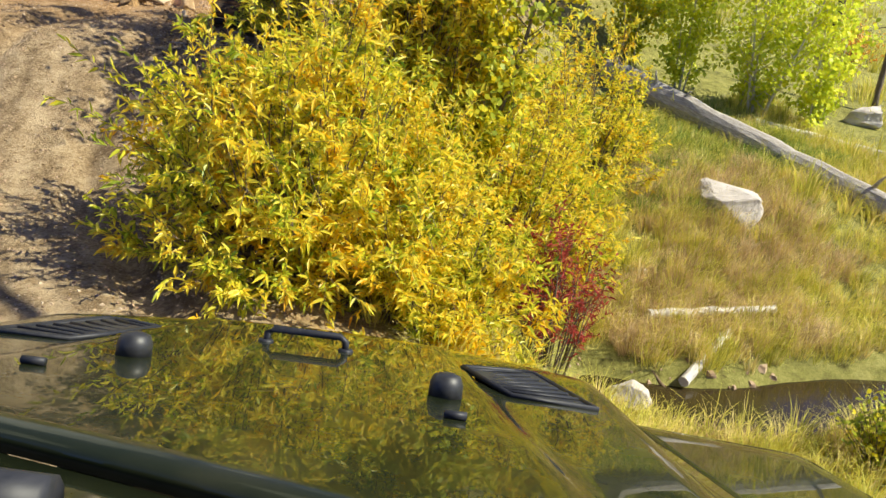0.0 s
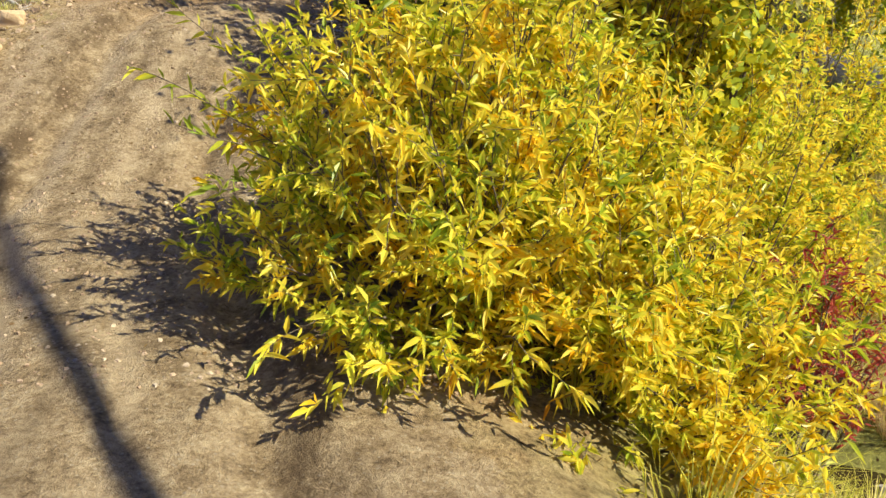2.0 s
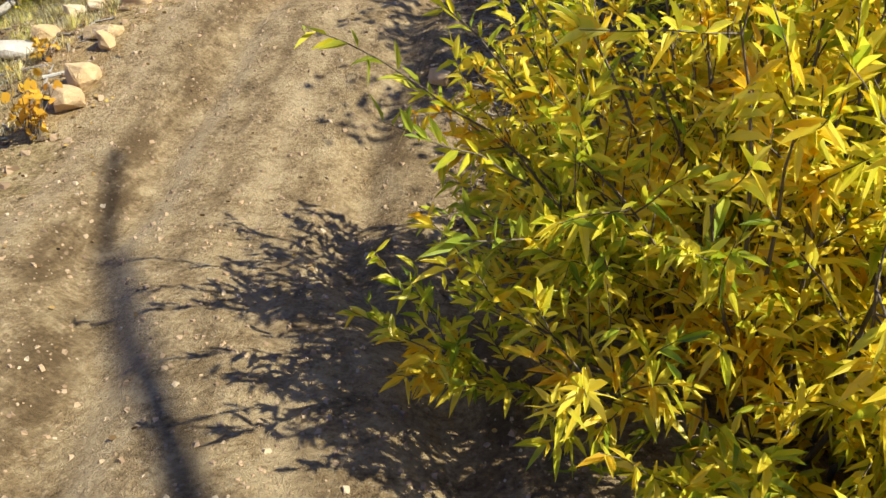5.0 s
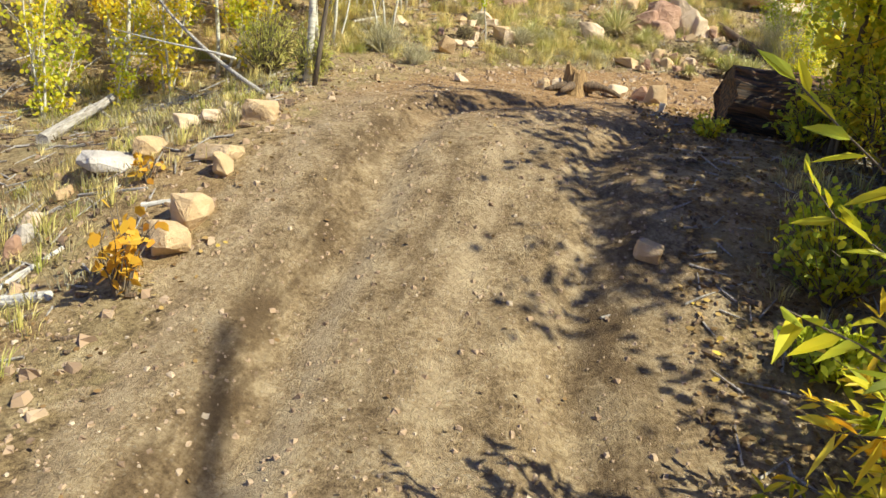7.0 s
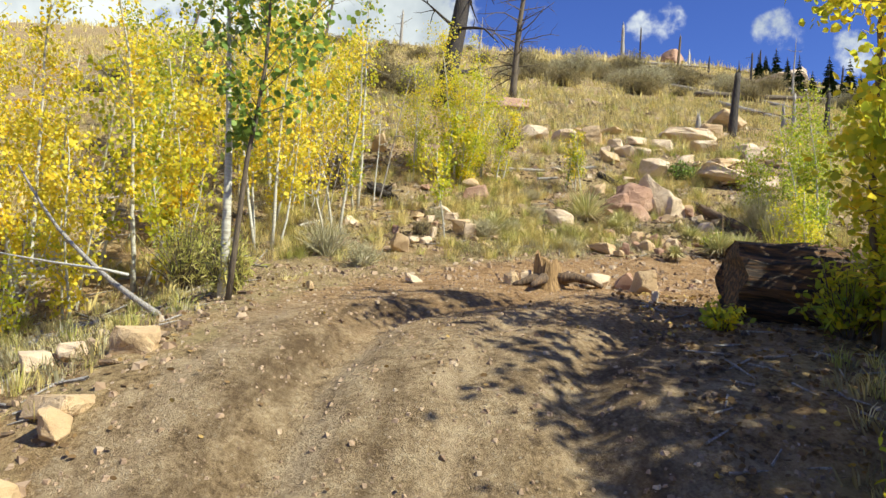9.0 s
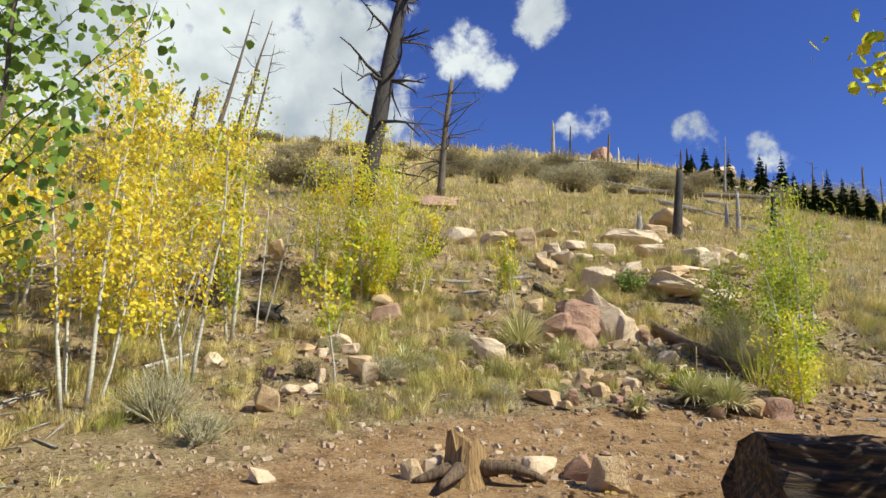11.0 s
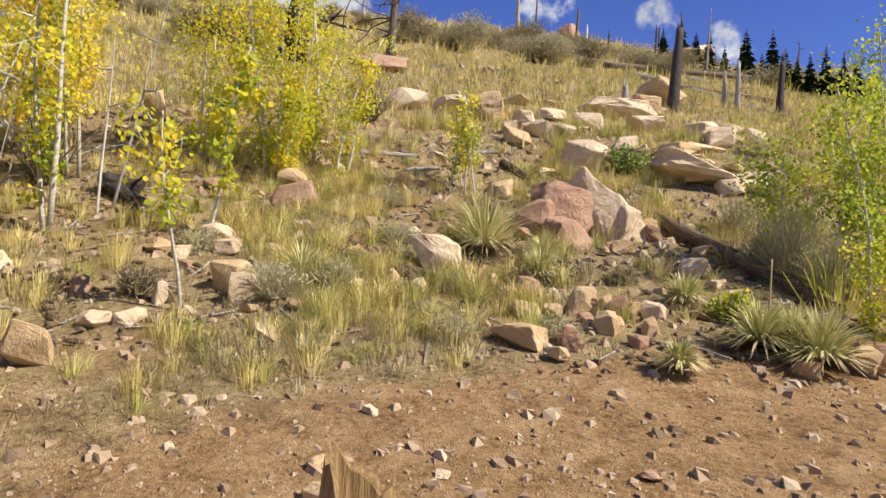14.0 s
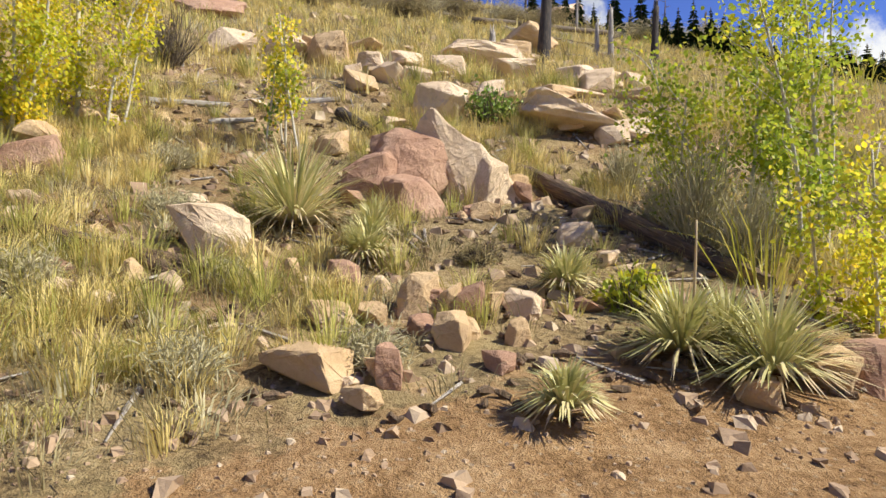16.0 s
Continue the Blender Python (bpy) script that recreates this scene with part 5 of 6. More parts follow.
log((5.67, 7.27), (6.88, 8.04), 0.07, WOOD_WHITE, 180, "bleached stick reaching into the water", stubs=1, raise_=0.08, knots=0.2, name="fallen_branch", category="branch")
log((6.71, 8.24), (7.52, 8.39), 0.045, WOOD_WHITE, 181, "short bleached stick on the creek bank", stubs=0, name="fallen_branch", category="branch")
log((5.31, 7.92), (5.46, 7.33), 0.028, WOOD_BROWN, 182, "thin brown stick at the water", stubs=0, name="fallen_branch", category="branch")
log((5.93, 9.51), (6.26, 9.49), 0.046, WOOD_WHITE, 183, "small bleached chunk of wood", stubs=0, name="fallen_branch", category="branch")
log((-6.19, 11.67), (-6.60, 13.86), 0.06, WOOD_GREY, 184, "grey fallen trunk among the aspens", stubs=5, taper=0.6)
log((-6.76, 13.27), (-6.16, 12.73), 0.027, WOOD_GREY, 185, "grey stick on the dry slope", stubs=1, name="fallen_branch", category="branch")
log((-7.57, 14.90), (-6.94, 15.34), 0.085, WOOD_WHITE, 186, "pale fallen aspen trunk", stubs=1)
log((-4.84, 9.38), (-4.63, 9.66), 0.018, WOOD_WHITE, 187, "thin pale stick beside the track", stubs=0, name="fallen_branch", category="branch")
log((-4.71, 9.22), (-4.41, 9.21), 0.040, WOOD_WHITE, 188, "pale chunk of fallen wood beside the track", stubs=1, name="fallen_branch", category="branch")
log((-4.93, 10.28), (-4.37, 10.16), 0.013, WOOD_GREY, 189, "thin grey stick on the dry slope", stubs=0, name="fallen_branch", category="branch")
log((-1.35, 9.58), (-0.48, 9.92), 0.009, WOOD_GREY, 190, "thin dry stick across the track's edge", stubs=0, name="fallen_branch", category="branch")
log((-4.30, 9.97), (-4.03, 10.02), 0.018, WOOD_WHITE, 191, "thin pale branch beside the boulder", stubs=0, name="fallen_branch", category="branch")
log((-7.50, 14.65), (-6.42, 14.83), 0.022, WOOD_WHITE, 192, "thin pale branch beside the track", stubs=1, name="fallen_branch", category="branch")
log((-4.74, 16.65), (-4.44, 17.25), 0.020, WOOD_WHITE, 193, "thin bent pale branch", stubs=0, name="fallen_branch", category="branch")
log((5.00, 33.25), (6.21, 29.63), 0.087, WOOD_GREY, 194, "grey fallen log on the far slope", stubs=1)
log((7.07, 38.88), (8.30, 33.44), 0.097, WOOD_GREY, 195, "grey fallen log on the far slope", stubs=1)
log((5.31, 31.46), (7.22, 28.94), 0.084, WOOD_BROWN, 196, "dark fallen log on the far slope", stubs=1)
log((5.19, 42.80), (6.85, 39.70), 0.114, WOOD_GREY, 197, "fallen log on the far slope", stubs=1)
log((5.59, 39.26), (7.34, 37.02), 0.103, WOOD_GREY, 198, "fallen log on the far slope", stubs=1)
log((5.73, 28.81), (6.36, 26.90), 0.067, WOOD_GREY, 199, "fallen log on the far slope", stubs=1)
log((3.73, 51.53), (5.43, 46.79), 0.110, WOOD_GREY, 200, "fallen log on the far slope", stubs=0)
log((2.75, 22.55), (3.17, 22.44), 0.040, WOOD_BROWN, 201, "short brown log among ledges", stubs=2)

# shrubs
shrub(-2.05, 21.64, 0.69, 0.73, BRUSH, 205, "rust-brown dry bush above the ledges", twigs=117, leaf=0.05, round_=False, ratio=0.11, per=9)
shrub(1.07, 20.31, 0.61, 0.39, LEAF_GREEN, 206, "low green bush between the slabs", twigs=70, leaf=0.045)
shrub(0.70, 16.54, 0.29, 0.21, LEAF_TURN, 207, "small yellow-leaved bush before the yuccas", twigs=60, leaf=0.04)
shrub(1.77, 18.87, 0.46, 0.46, SAGE, 208, "grey bare twiggy bush", twigs=117, leaf=0.05, round_=False, ratio=0.11, per=9, bark=SAGE)
shrub(1.56, 17.46, 0.60, 0.74, SAGE, 209, "large grey-green twiggy bush", twigs=195, leaf=0.05, round_=False, ratio=0.11, per=9, bark=SAGE)
shrub(1.69, 17.16, 0.51, 0.58, SAGE, 210, "grey-green sage bush on the dry slope", twigs=169, leaf=0.05, round_=False, ratio=0.11, per=9, bark=SAGE)
shrub(1.67, 18.06, 0.44, 0.44, SAGE, 211, "grey sage bush on the dry slope", twigs=117, leaf=0.05, round_=False, ratio=0.11, per=9, bark=SAGE)
shrub(-1.91, 16.85, 0.35, 0.19, SAGE, 212, "pale grey-green sage at the foot of the slope", twigs=130, leaf=0.05, round_=False, ratio=0.11, per=9, bark=SAGE)
shrub(-1.11, 17.01, 0.16, 0.12, SAGE, 213, "low grey sage on the dry slope", twigs=78, leaf=0.05, round_=False, ratio=0.11, per=9, bark=SAGE)
shrub(0.15, 17.23, 0.21, 0.12, BRUSH, 214, "low brown dry bush", twigs=78, leaf=0.05, round_=False, ratio=0.11, per=9)
shrub(-1.63, 19.00, 0.43, 0.19, SAGE, 215, "low grey sage patch", twigs=104, leaf=0.05, round_=False, ratio=0.11, per=9, bark=SAGE)
shrub(-1.50, 17.95, 0.35, 0.17, SAGE, 216, "low grey sage patch", twigs=104, leaf=0.05, round_=False, ratio=0.11, per=9, bark=SAGE)
shrub(-2.25, 16.55, 0.50, 0.26, SAGE, 217, "grey-green sage beside the track", twigs=143, leaf=0.05, round_=False, ratio=0.11, per=9, bark=SAGE)
shrub(-2.98, 17.48, 0.25, 0.17, SAGE, 218, "small grey sage on the dry slope", twigs=78, leaf=0.05, round_=False, ratio=0.11, per=9, bark=SAGE)
shrub(-1.16, 16.01, 0.25, 0.17, SAGE, 219, "pale grey-green sage at the track", twigs=104, leaf=0.05, round_=False, ratio=0.11, per=9, bark=SAGE)
shrub(-0.54, 16.13, 0.24, 0.13, SAGE, 220, "blue-grey sage at the track", twigs=104, leaf=0.05, round_=False, ratio=0.11, per=9, bark=SAGE)
shrub(-3.05, 16.47, 0.24, 0.21, BRUSH, 221, "dry brown weeds on the dry slope", twigs=78, leaf=0.05, round_=False, ratio=0.11, per=9)
shrub(-4.88, 18.93, 0.90, 0.90, BRUSH, 222, "dry brown weed stalks under the aspens", twigs=104, leaf=0.05, round_=False, ratio=0.11, per=9)
shrub(-5.07, 14.06, 0.96, 0.78, GRASS_GREEN, 223, "clump of tall green stems beside the track", twigs=120, leaf=0.09, round_=False, ratio=0.12, per=14)
shrub(-4.15, 12.83, 0.39, 0.58, GRASS_GREEN, 224, "tall green stems under the aspen", twigs=80, leaf=0.09, round_=False, ratio=0.12, per=14)
shrub(-3.92, 15.09, 0.78, 0.45, SAGE, 225, "grey-green low bush beside the dirt bank", twigs=117, leaf=0.05, round_=False, ratio=0.11, per=9, bark=SAGE)
shrub(-3.41, 14.57, 0.48, 0.27, SAGE, 226, "grey low bush on the dirt bank", twigs=104, leaf=0.05, round_=False, ratio=0.11, per=9, bark=SAGE)
shrub(-3.98, 9.21, 0.37, 0.56, LEAF_ORANGE, 227, "sapling with orange and yellow autumn leaves", twigs=16, leaf=0.09, per=5, name="sapling")
shrub(-4.43, 10.29, 0.13, 0.21, LEAF_ORANGE, 228, "small yellow sapling on the dry slope", twigs=8, leaf=0.06, per=4, name="sapling")
shrub(0.72, 12.05, 0.75, 0.7, LEAF_SHEER, 229, "leafy yellow-green bush before the burnt log", twigs=60, leaf=0.06)
shrub(0.42, 12.12, 0.6, 0.55, LEAF_TURN, 230, "leafy bush at the foot of the burnt log", twigs=70, leaf=0.06)
shrub(-0.36, 12.25, 0.26, 0.21, LEAF_TURN, 231, "small leafy plant beside the log", twigs=30, leaf=0.05)
shrub(-0.07, 9.85, 0.71, 0.57, LEAF_TURN, 232, "low leafy bush at the track's edge", twigs=110, leaf=0.06)
shrub(-0.19, 9.35, 0.48, 0.29, LEAF_BRIGHT, 233, "low green plants at the track's edge", twigs=100, leaf=0.06)
shrub(-0.06, 10.09, 0.38, 0.52, LEAF_BRIGHT, 234, "leafy green-yellow bush beside the track", twigs=110, leaf=0.06)
shrub(6.67, 5.08, 0.94, 1.09, LEAF_TURN, 235, "yellow-green bush beside the creek", twigs=90, leaf=0.07)
shrub(20.11, 20.78, 2.67, 1.56, LEAF_ORANGE, 236, "orange autumn bush on the far bank", twigs=90, leaf=0.1)
# ---------- conifers and woods on the ridge ----------
for n, (x, y, tall, wide) in enumerate((
    (11.7, 50.4, 2.0, 1.1),
    (11.9, 48.1, 2.4, 1.4),
    (11.5, 45.2, 1.9, 1.0),
    (11.5, 43.6, 2.1, 1.0),
    (11.6, 42.2, 1.5, 0.8),
    (11.1, 39.1, 2.2, 1.3),
    (11.0, 37.6, 1.3, 0.8),
    (10.7, 36.2, 2.2, 1.1),
    (10.8, 35.5, 1.6, 0.9),
    (10.7, 34.6, 1.3, 0.8),
    (10.7, 33.8, 1.5, 0.9),
    (10.8, 33.1, 1.8, 0.9),
    (10.8, 32.2, 1.5, 0.9),
    (10.7, 31.4, 1.3, 0.9),
    (10.7, 30.6, 1.2, 0.9),
    (10.9, 30.2, 0.8, 0.7),
    (10.7, 29.3, 0.7, 0.8),
    (10.5, 28.4, 0.7, 0.8),
    (10.5, 27.7, 0.9, 0.7),
    (10.6, 27.2, 0.9, 0.8),
    (10.7, 26.9, 0.9, 0.8),
    (10.9, 26.6, 1.0, 0.9),
    (11.0, 26.3, 0.9, 0.9),
    (11.2, 26.0, 1.1, 0.9),
    (19.4, 73.3, 2.1, 1.3))):
    conifer(x, y, tall, wide, 100 + n)

# ---------- grass, gravel and litter ----------
def scatter(n, x0, x1, y0, y1, rng, keep):
    x, y = rng.uniform(x0, x1, n), rng.uniform(y0, y1, n)
    ok = keep(x, y) > rng.uniform(0, 1, n)
    return x[ok], y[ok], land(x[ok], y[ok])


def off_track(x, y):
    far, _ = to_track(x, y)
    off = (y - 7.1) + 0.22 * (x - 5.2) + 0.25 * np.sin(x * 1.3)
    creek = (np.abs(off) < 0.75) & (x > 3.5)
    return S((far - 1.7 - 0.3 * S((y - 11) / 3)) / 0.6) * np.where((x > 3.8) | (y > 21.5), 0.9, 0.12 + 0.88 * S((rough(x * 1.9, y * 1.9, 9) + 0.1) / 0.45)) * ~creek


def grass(name, label, material, zones, seed):
    rng = np.random.RandomState(seed)
    s = Soup()
    for n, x0, x1, y0, y1, blades, tall, wide, lean, width in zones:
        for x, y, z in zip(*scatter(n, x0, x1, y0, y1, rng, off_track)):
            k0 = rng.uniform(0.55, 1.25)
            blade_tuft(s, x, y, z, max(4, int(blades * k0)), tall * k0, wide * k0, lean, rng, width)
    return tagged(new(name, s.mesh(name, material)), label, "grass", kind="stuff")


grass("dry_grass", "straw-coloured bunch grass on the stony slope", GRASS_DRY, (
    (380, -6.5, 5, 14.8, 16.2, 70, 0.2, 0.08, 1.1, 0.002),
    (1000, -6.5, 5, 16, 21, 80, 0.26, 0.09, 1.1, 0.0022),
    (5200, -12, 14, 20, 34, 22, 0.26, 0.16, 1.2, 0.005),
    (4200, -32, 34, 33, 70, 12, 0.45, 0.4, 1.1, 0.016),
    (1600, -60, 70, 60, 130, 8, 0.8, 0.5, 0.8, 0.04),
    (1400, -14, -5, 13.5, 22, 16, 0.25, 0.07, 0.8, 0.006),
    (700, -8, -3.6, 8, 14, 22, 0.15, 0.06, 1.0, 0.0025),
    (700, -0.6, 3, 9, 13.5, 16, 0.16, 0.05, 0.9, 0.004),
    (1600, 2, 14, 3, 17, 30, 0.4, 0.12, 0.8, 0.006),
    (500, 2, 14, -8, 3, 24, 0.4, 0.12, 0.8, 0.008),
    (900, -16, -2.5, -8, 9, 20, 0.25, 0.1, 0.8, 0.008)), 21)
grass("green_grass", "yellow-green tufted grass on slope and bank", GRASS_GREEN, (
    (260, -6.5, 5, 14.8, 16.2, 70, 0.18, 0.09, 1.1, 0.002),
    (800, -6.5, 5, 16, 22, 80, 0.27, 0.09, 1.0, 0.0022),
    (400, -12, 12, 22, 36, 16, 0.35, 0.1, 0.7, 0.008),
    (420, -8, -3.8, 7.5, 14, 26, 0.2, 0.06, 1.0, 0.0028),
    (300, -0.4, 3, 8.5, 13, 18, 0.18, 0.05, 0.9, 0.004)), 22)
grass("bank_grass", "tall yellow-green grass along the creek", BANK_GRASS, (
    (3300, 1.2, 14, 2.0, 17, 50, 0.56, 0.2, 1.1, 0.0045),
    (700, 10, 34, 6, 40, 20, 0.8, 0.3, 0.7, 0.015)), 23)

grass("seed_grass", "pinkish brown seeding grass on the creek bank", SEED, (
    (420, 6.6, 10.2, 9.2, 12.4, 40, 0.5, 0.16, 1.0, 0.004),
    (420, 5.0, 8.5, 7.7, 9.4, 40, 0.4, 0.16, 1.2, 0.004),
    (260, 4.6, 8.6, 5.2, 6.6, 30, 0.3, 0.14, 1.3, 0.004)), 26)
grass("green_herbs", "low green herbs below the long log", HERB, (
    (700, 6.8, 12.5, 12, 16.5, 40, 0.4, 0.25, 1.3, 0.01),
    (240, 5.5, 8.5, 10.6, 13, 40, 0.35, 0.22, 1.3, 0.01)), 27)
grass("dry_weeds", "brown dry weeds and dead stalks between the stones", BRUSH, (
    (5200, -6.5, 5, 14.6, 21, 26, 0.15, 0.13, 1.6, 0.0022),
    (900, -9, -3.7, 7.5, 14, 16, 0.16, 0.1, 1.5, 0.004),
    (900, -0.7, 3, 8.5, 13.6, 16, 0.14, 0.1, 1.5, 0.005),
    (900, -12, 12, 21, 34, 14, 0.3, 0.15, 1.2, 0.008)), 24)

grass("sage_tufts", "low grey-green sage tufts on the slope", SAGE, (
    (800, -6.5, 5, 14.6, 21, 46, 0.13, 0.14, 1.2, 0.0035),
    (260, -9, -3.8, 8, 14, 36, 0.12, 0.12, 1.2, 0.004),
    (300, -12, 12, 21, 34, 30, 0.25, 0.2, 1.2, 0.008)), 25)

PEB = Mat("gravel")
PEB.color(PEB.ramp(PEB.geo.outputs["Random Per Island"], ((0.0, (0.2, 0.13, 0.08)), (0.4, (0.38, 0.26, 0.16)), (0.85, (0.43, 0.31, 0.2)), (1.0, (0.54, 0.43, 0.3))))).set(Roughness=0.95)
PEB.bump(PEB.noise(60, 4), 0.4, 0.01)


def stones(name, label, zones, seed):
    rng = np.random.RandomState(seed)
    s = Soup()
    f0 = np.array([[0, 1, 2, 3], [4, 7, 6, 5], [0, 4, 5, 1], [1, 5, 6, 2], [2, 6, 7, 3], [3, 7, 4, 0]])
    for n, x0, x1, y0, y1, lo, hi in zones:
        x, y = rng.uniform(x0, x1, n), rng.uniform(y0, y1, n)
        z = land(x, y)
        for px, py, pz in zip(x, y, z):
            r = lo * (hi / lo) ** (rng.uniform(0, 1) ** 2.4)
            a = rng.uniform(0, 6.28) + np.arange(4) * 1.571
            lo4 = a + rng.normal(size=4) * 0.3
            hi4 = a + rng.normal(size=4) * 0.3
            r0, r1 = r * rng.uniform(0.75, 1.25, 4), r * rng.uniform(0.4, 0.9, 4)
            v = np.concatenate([np.stack([np.cos(lo4) * r0, np.sin(lo4) * r0, -r * 0.35 + 0 * r0], 1), np.stack([np.cos(hi4) * r1, np.sin(hi4) * r1, r * rng.uniform(0.25, 0.75, 4)], 1)])
            s.put(v + (px, py, pz), f0[:, ::-1])
    return tagged(new(name, s.mesh(name, PEB.m)), label, "stones", kind="stuff")


stones("loose_stones", "loose reddish and tan stones on slope and track", (
    (4200, -6, 5, 14, 16.5, 0.008, 0.05), (4600, -6, 5, 16.5, 22, 0.01, 0.085), (900, -10, 9, 21, 32, 0.03, 0.16), (11000, -4.8, 0.8, 5.5, 14.5, 0.005, 0.024), (500, -6, -3.6, 8, 13, 0.015, 0.07), (300, 4, 8, 4, 8, 0.02, 0.1)), 31)

# twigs and bark lying about
rng = np.random.RandomState(41)
s = Soup()
for x0, x1, y0, y1, n, size in ((-6, 5, 15.7, 22, 420, 0.3), (-8, -4.1, 8, 14, 420, 0.3), (-11, -4.5, 13, 20, 200, 0.7), (-0.8, 3, 8, 13.5, 350, 0.25), (-10, 9, 21, 32, 150, 0.7)):
    for _ in range(n):
        x, y, a, L = rng.uniform(x0, x1), rng.uniform(y0, y1), rng.uniform(0, 6.28), size * rng.uniform(0.3, 1.2)
        e = np.array([np.cos(a), np.sin(a)]) * L / 2
        pts = [(x + e[0] * f, y + e[1] * f, zat(x + e[0] * f, y + e[1] * f) + 0.012) for f in (-1, 0, 1)]
        s.tube(pts, [0.006 + 0.01 * L, 0.005 + 0.008 * L, 0.003], 4, False)
tagged(new("dead_twigs", s.mesh("dead_twigs", WOOD_GREY)), "grey dead twigs and sticks littering the ground", "twigs", kind="stuff")

# bark and rotten wood crumbled over the slope
rng = np.random.RandomState(42)
s = Soup()
for x0, x1, y0, y1, n, size in ((-6, 5, 15.6, 21, 1900, 0.085), (-9, -3.9, 8, 14, 600, 0.1), (-1, 2.5, 8, 13.5, 300, 0.1)):
    for _ in range(n):
        x, y, a, L = rng.uniform(x0, x1), rng.uniform(y0, y1), rng.uniform(0, 6.28), size * rng.uniform(0.2, 1.2)
        e = np.array([np.cos(a), np.sin(a)]) * L / 2
        s.tube([(x + e[0] * f, y + e[1] * f, zat(x, y) + 0.008 + rng.uniform(-0.01, 0.02)) for f in (-1, 0, 1)], [0.012 + 0.06 * L * rng.uniform(0.2, 1), 0.012 + 0.05 * L, 0.006], 5, True)
tagged(new("bark_litter", s.mesh("bark_litter", WOOD_BROWN)), "crumbled brown bark and rotten wood on the ground", "litter", kind="stuff")

# fallen leaves; the dense brown zone also deepens the right verge's shade by colour
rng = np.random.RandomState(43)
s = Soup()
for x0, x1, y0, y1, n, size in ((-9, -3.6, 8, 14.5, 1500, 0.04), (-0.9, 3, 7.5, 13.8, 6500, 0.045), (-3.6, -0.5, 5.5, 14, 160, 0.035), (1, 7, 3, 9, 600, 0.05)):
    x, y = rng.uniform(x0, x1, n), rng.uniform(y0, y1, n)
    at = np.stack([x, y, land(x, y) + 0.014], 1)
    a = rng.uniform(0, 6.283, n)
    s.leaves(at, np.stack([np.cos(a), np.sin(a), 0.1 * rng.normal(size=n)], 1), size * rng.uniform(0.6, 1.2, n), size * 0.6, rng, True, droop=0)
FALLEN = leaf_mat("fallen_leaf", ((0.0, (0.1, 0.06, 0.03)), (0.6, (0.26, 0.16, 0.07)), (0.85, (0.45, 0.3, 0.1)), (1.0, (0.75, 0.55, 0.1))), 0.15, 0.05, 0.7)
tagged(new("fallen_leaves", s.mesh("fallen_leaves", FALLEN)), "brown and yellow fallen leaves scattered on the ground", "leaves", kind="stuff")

# burnt timber lying and standing on the far slope
rng = np.random.RandomState(61)
for i in range(30):
    x, y = rng.uniform(7, 34), rng.uniform(33, 66)
    a, half = rng.normal() * 0.35 - 0.1, rng.uniform(1.5, 4.0)
    log((x - half * math.cos(a), y - half * math.sin(a)), (x + half * math.cos(a), y + half * math.sin(a)), rng.uniform(0.1, 0.17), (WOOD_GREY, BARK_BROWN, WOOD_BROWN)[i % 3], 500 + i, "weathered fallen trunk on the far slope", stubs=1, sides=7, raise_=0.12)
for i in range(14):
    x, y = rng.uniform(9, 36), rng.uniform(36, 75)
    snag(x, y, rng.uniform(0.8, 2.6), rng.uniform(0.07, 0.13), (BARK_CHAR, WOOD_GREY, BARK_BROWN)[i % 3], 560 + i, "short burnt stump standing on the far slope", 0, sides=7)

# brown brush on the upper slope: a few kinds, repeated
rng = np.random.RandomState(51)
kinds = [shrub(-2.05 + 3 * i, 44 + 2 * i, 3.2, 1.5, (BRUSH, SAGE, BRUSH)[i], 300 + i, "dense brown dry brush on the upper slope", 260, 0.2, 14, round_=False, ratio=0.1, name="brush", group="upper slope brush") for i in range(3)]
for x0, x1, y0, y1, n in ((-3, 12, 36, 50, 40), (-22, 7, 42, 56, 30), (-30, -6, 52, 80, 22), (2, 22, 34, 52, 14), (-14, -5, 24, 36, 14)):
    for _ in range(n):
        x, y = rng.uniform(x0, x1), rng.uniform(y0, y1)
        k0 = rng.uniform(0.4, 0.85)
        ob = copy_thing(kinds[rng.randint(3)], pose(x, y, zat(x, y) - 0.05, 0, 0, rng.uniform(0, 360)))
        ob.scale = (k0 * 1.2, k0 * 1.2, k0 * rng.uniform(0.6, 0.9))

# creek water
me = mesh_from("creek_water", [(3.9, 4.0, -2.52), (12.0, 3.0, -2.52), (12.0, 8.2, -2.52), (3.9, 8.6, -2.52)], [[0, 1, 2, 3]], None)
w = Mat("creek_water")
w.color((0.035, 0.025, 0.01)).set(Roughness=0.06, IOR=1.33)
w.bump(w.noise(7, 3), 0.08, 0.02)
me.materials.append(w.m)
tagged(new("creek_water", me), "shallow brown creek water", "water", kind="structure")
# ---------- off-road vehicle at the start of the track ----------
PAINT = Mat("olive_paint")
dust = PAINT.span(PAINT.noise(2.2, 6, 0.65), 0.42, 0.72)
PAINT.color(PAINT.mix(PAINT.math("MULTIPLY", dust, 0.22), (0.012, 0.016, 0.006), (0.08, 0.072, 0.04)))
PAINT.link(PAINT.span(PAINT.noise(6, 6, 0.7), 0.35, 0.75, 0.3, 0.5), PAINT.b.inputs["Roughness"])
PAINT.set(Metallic=0.0, Coat_Weight=1.0, Coat_Roughness=0.01, Coat_IOR=1.36, Specular_IOR_Level=0.06)
PAINT = PAINT.m
RUBBER = Mat("black_rubber")
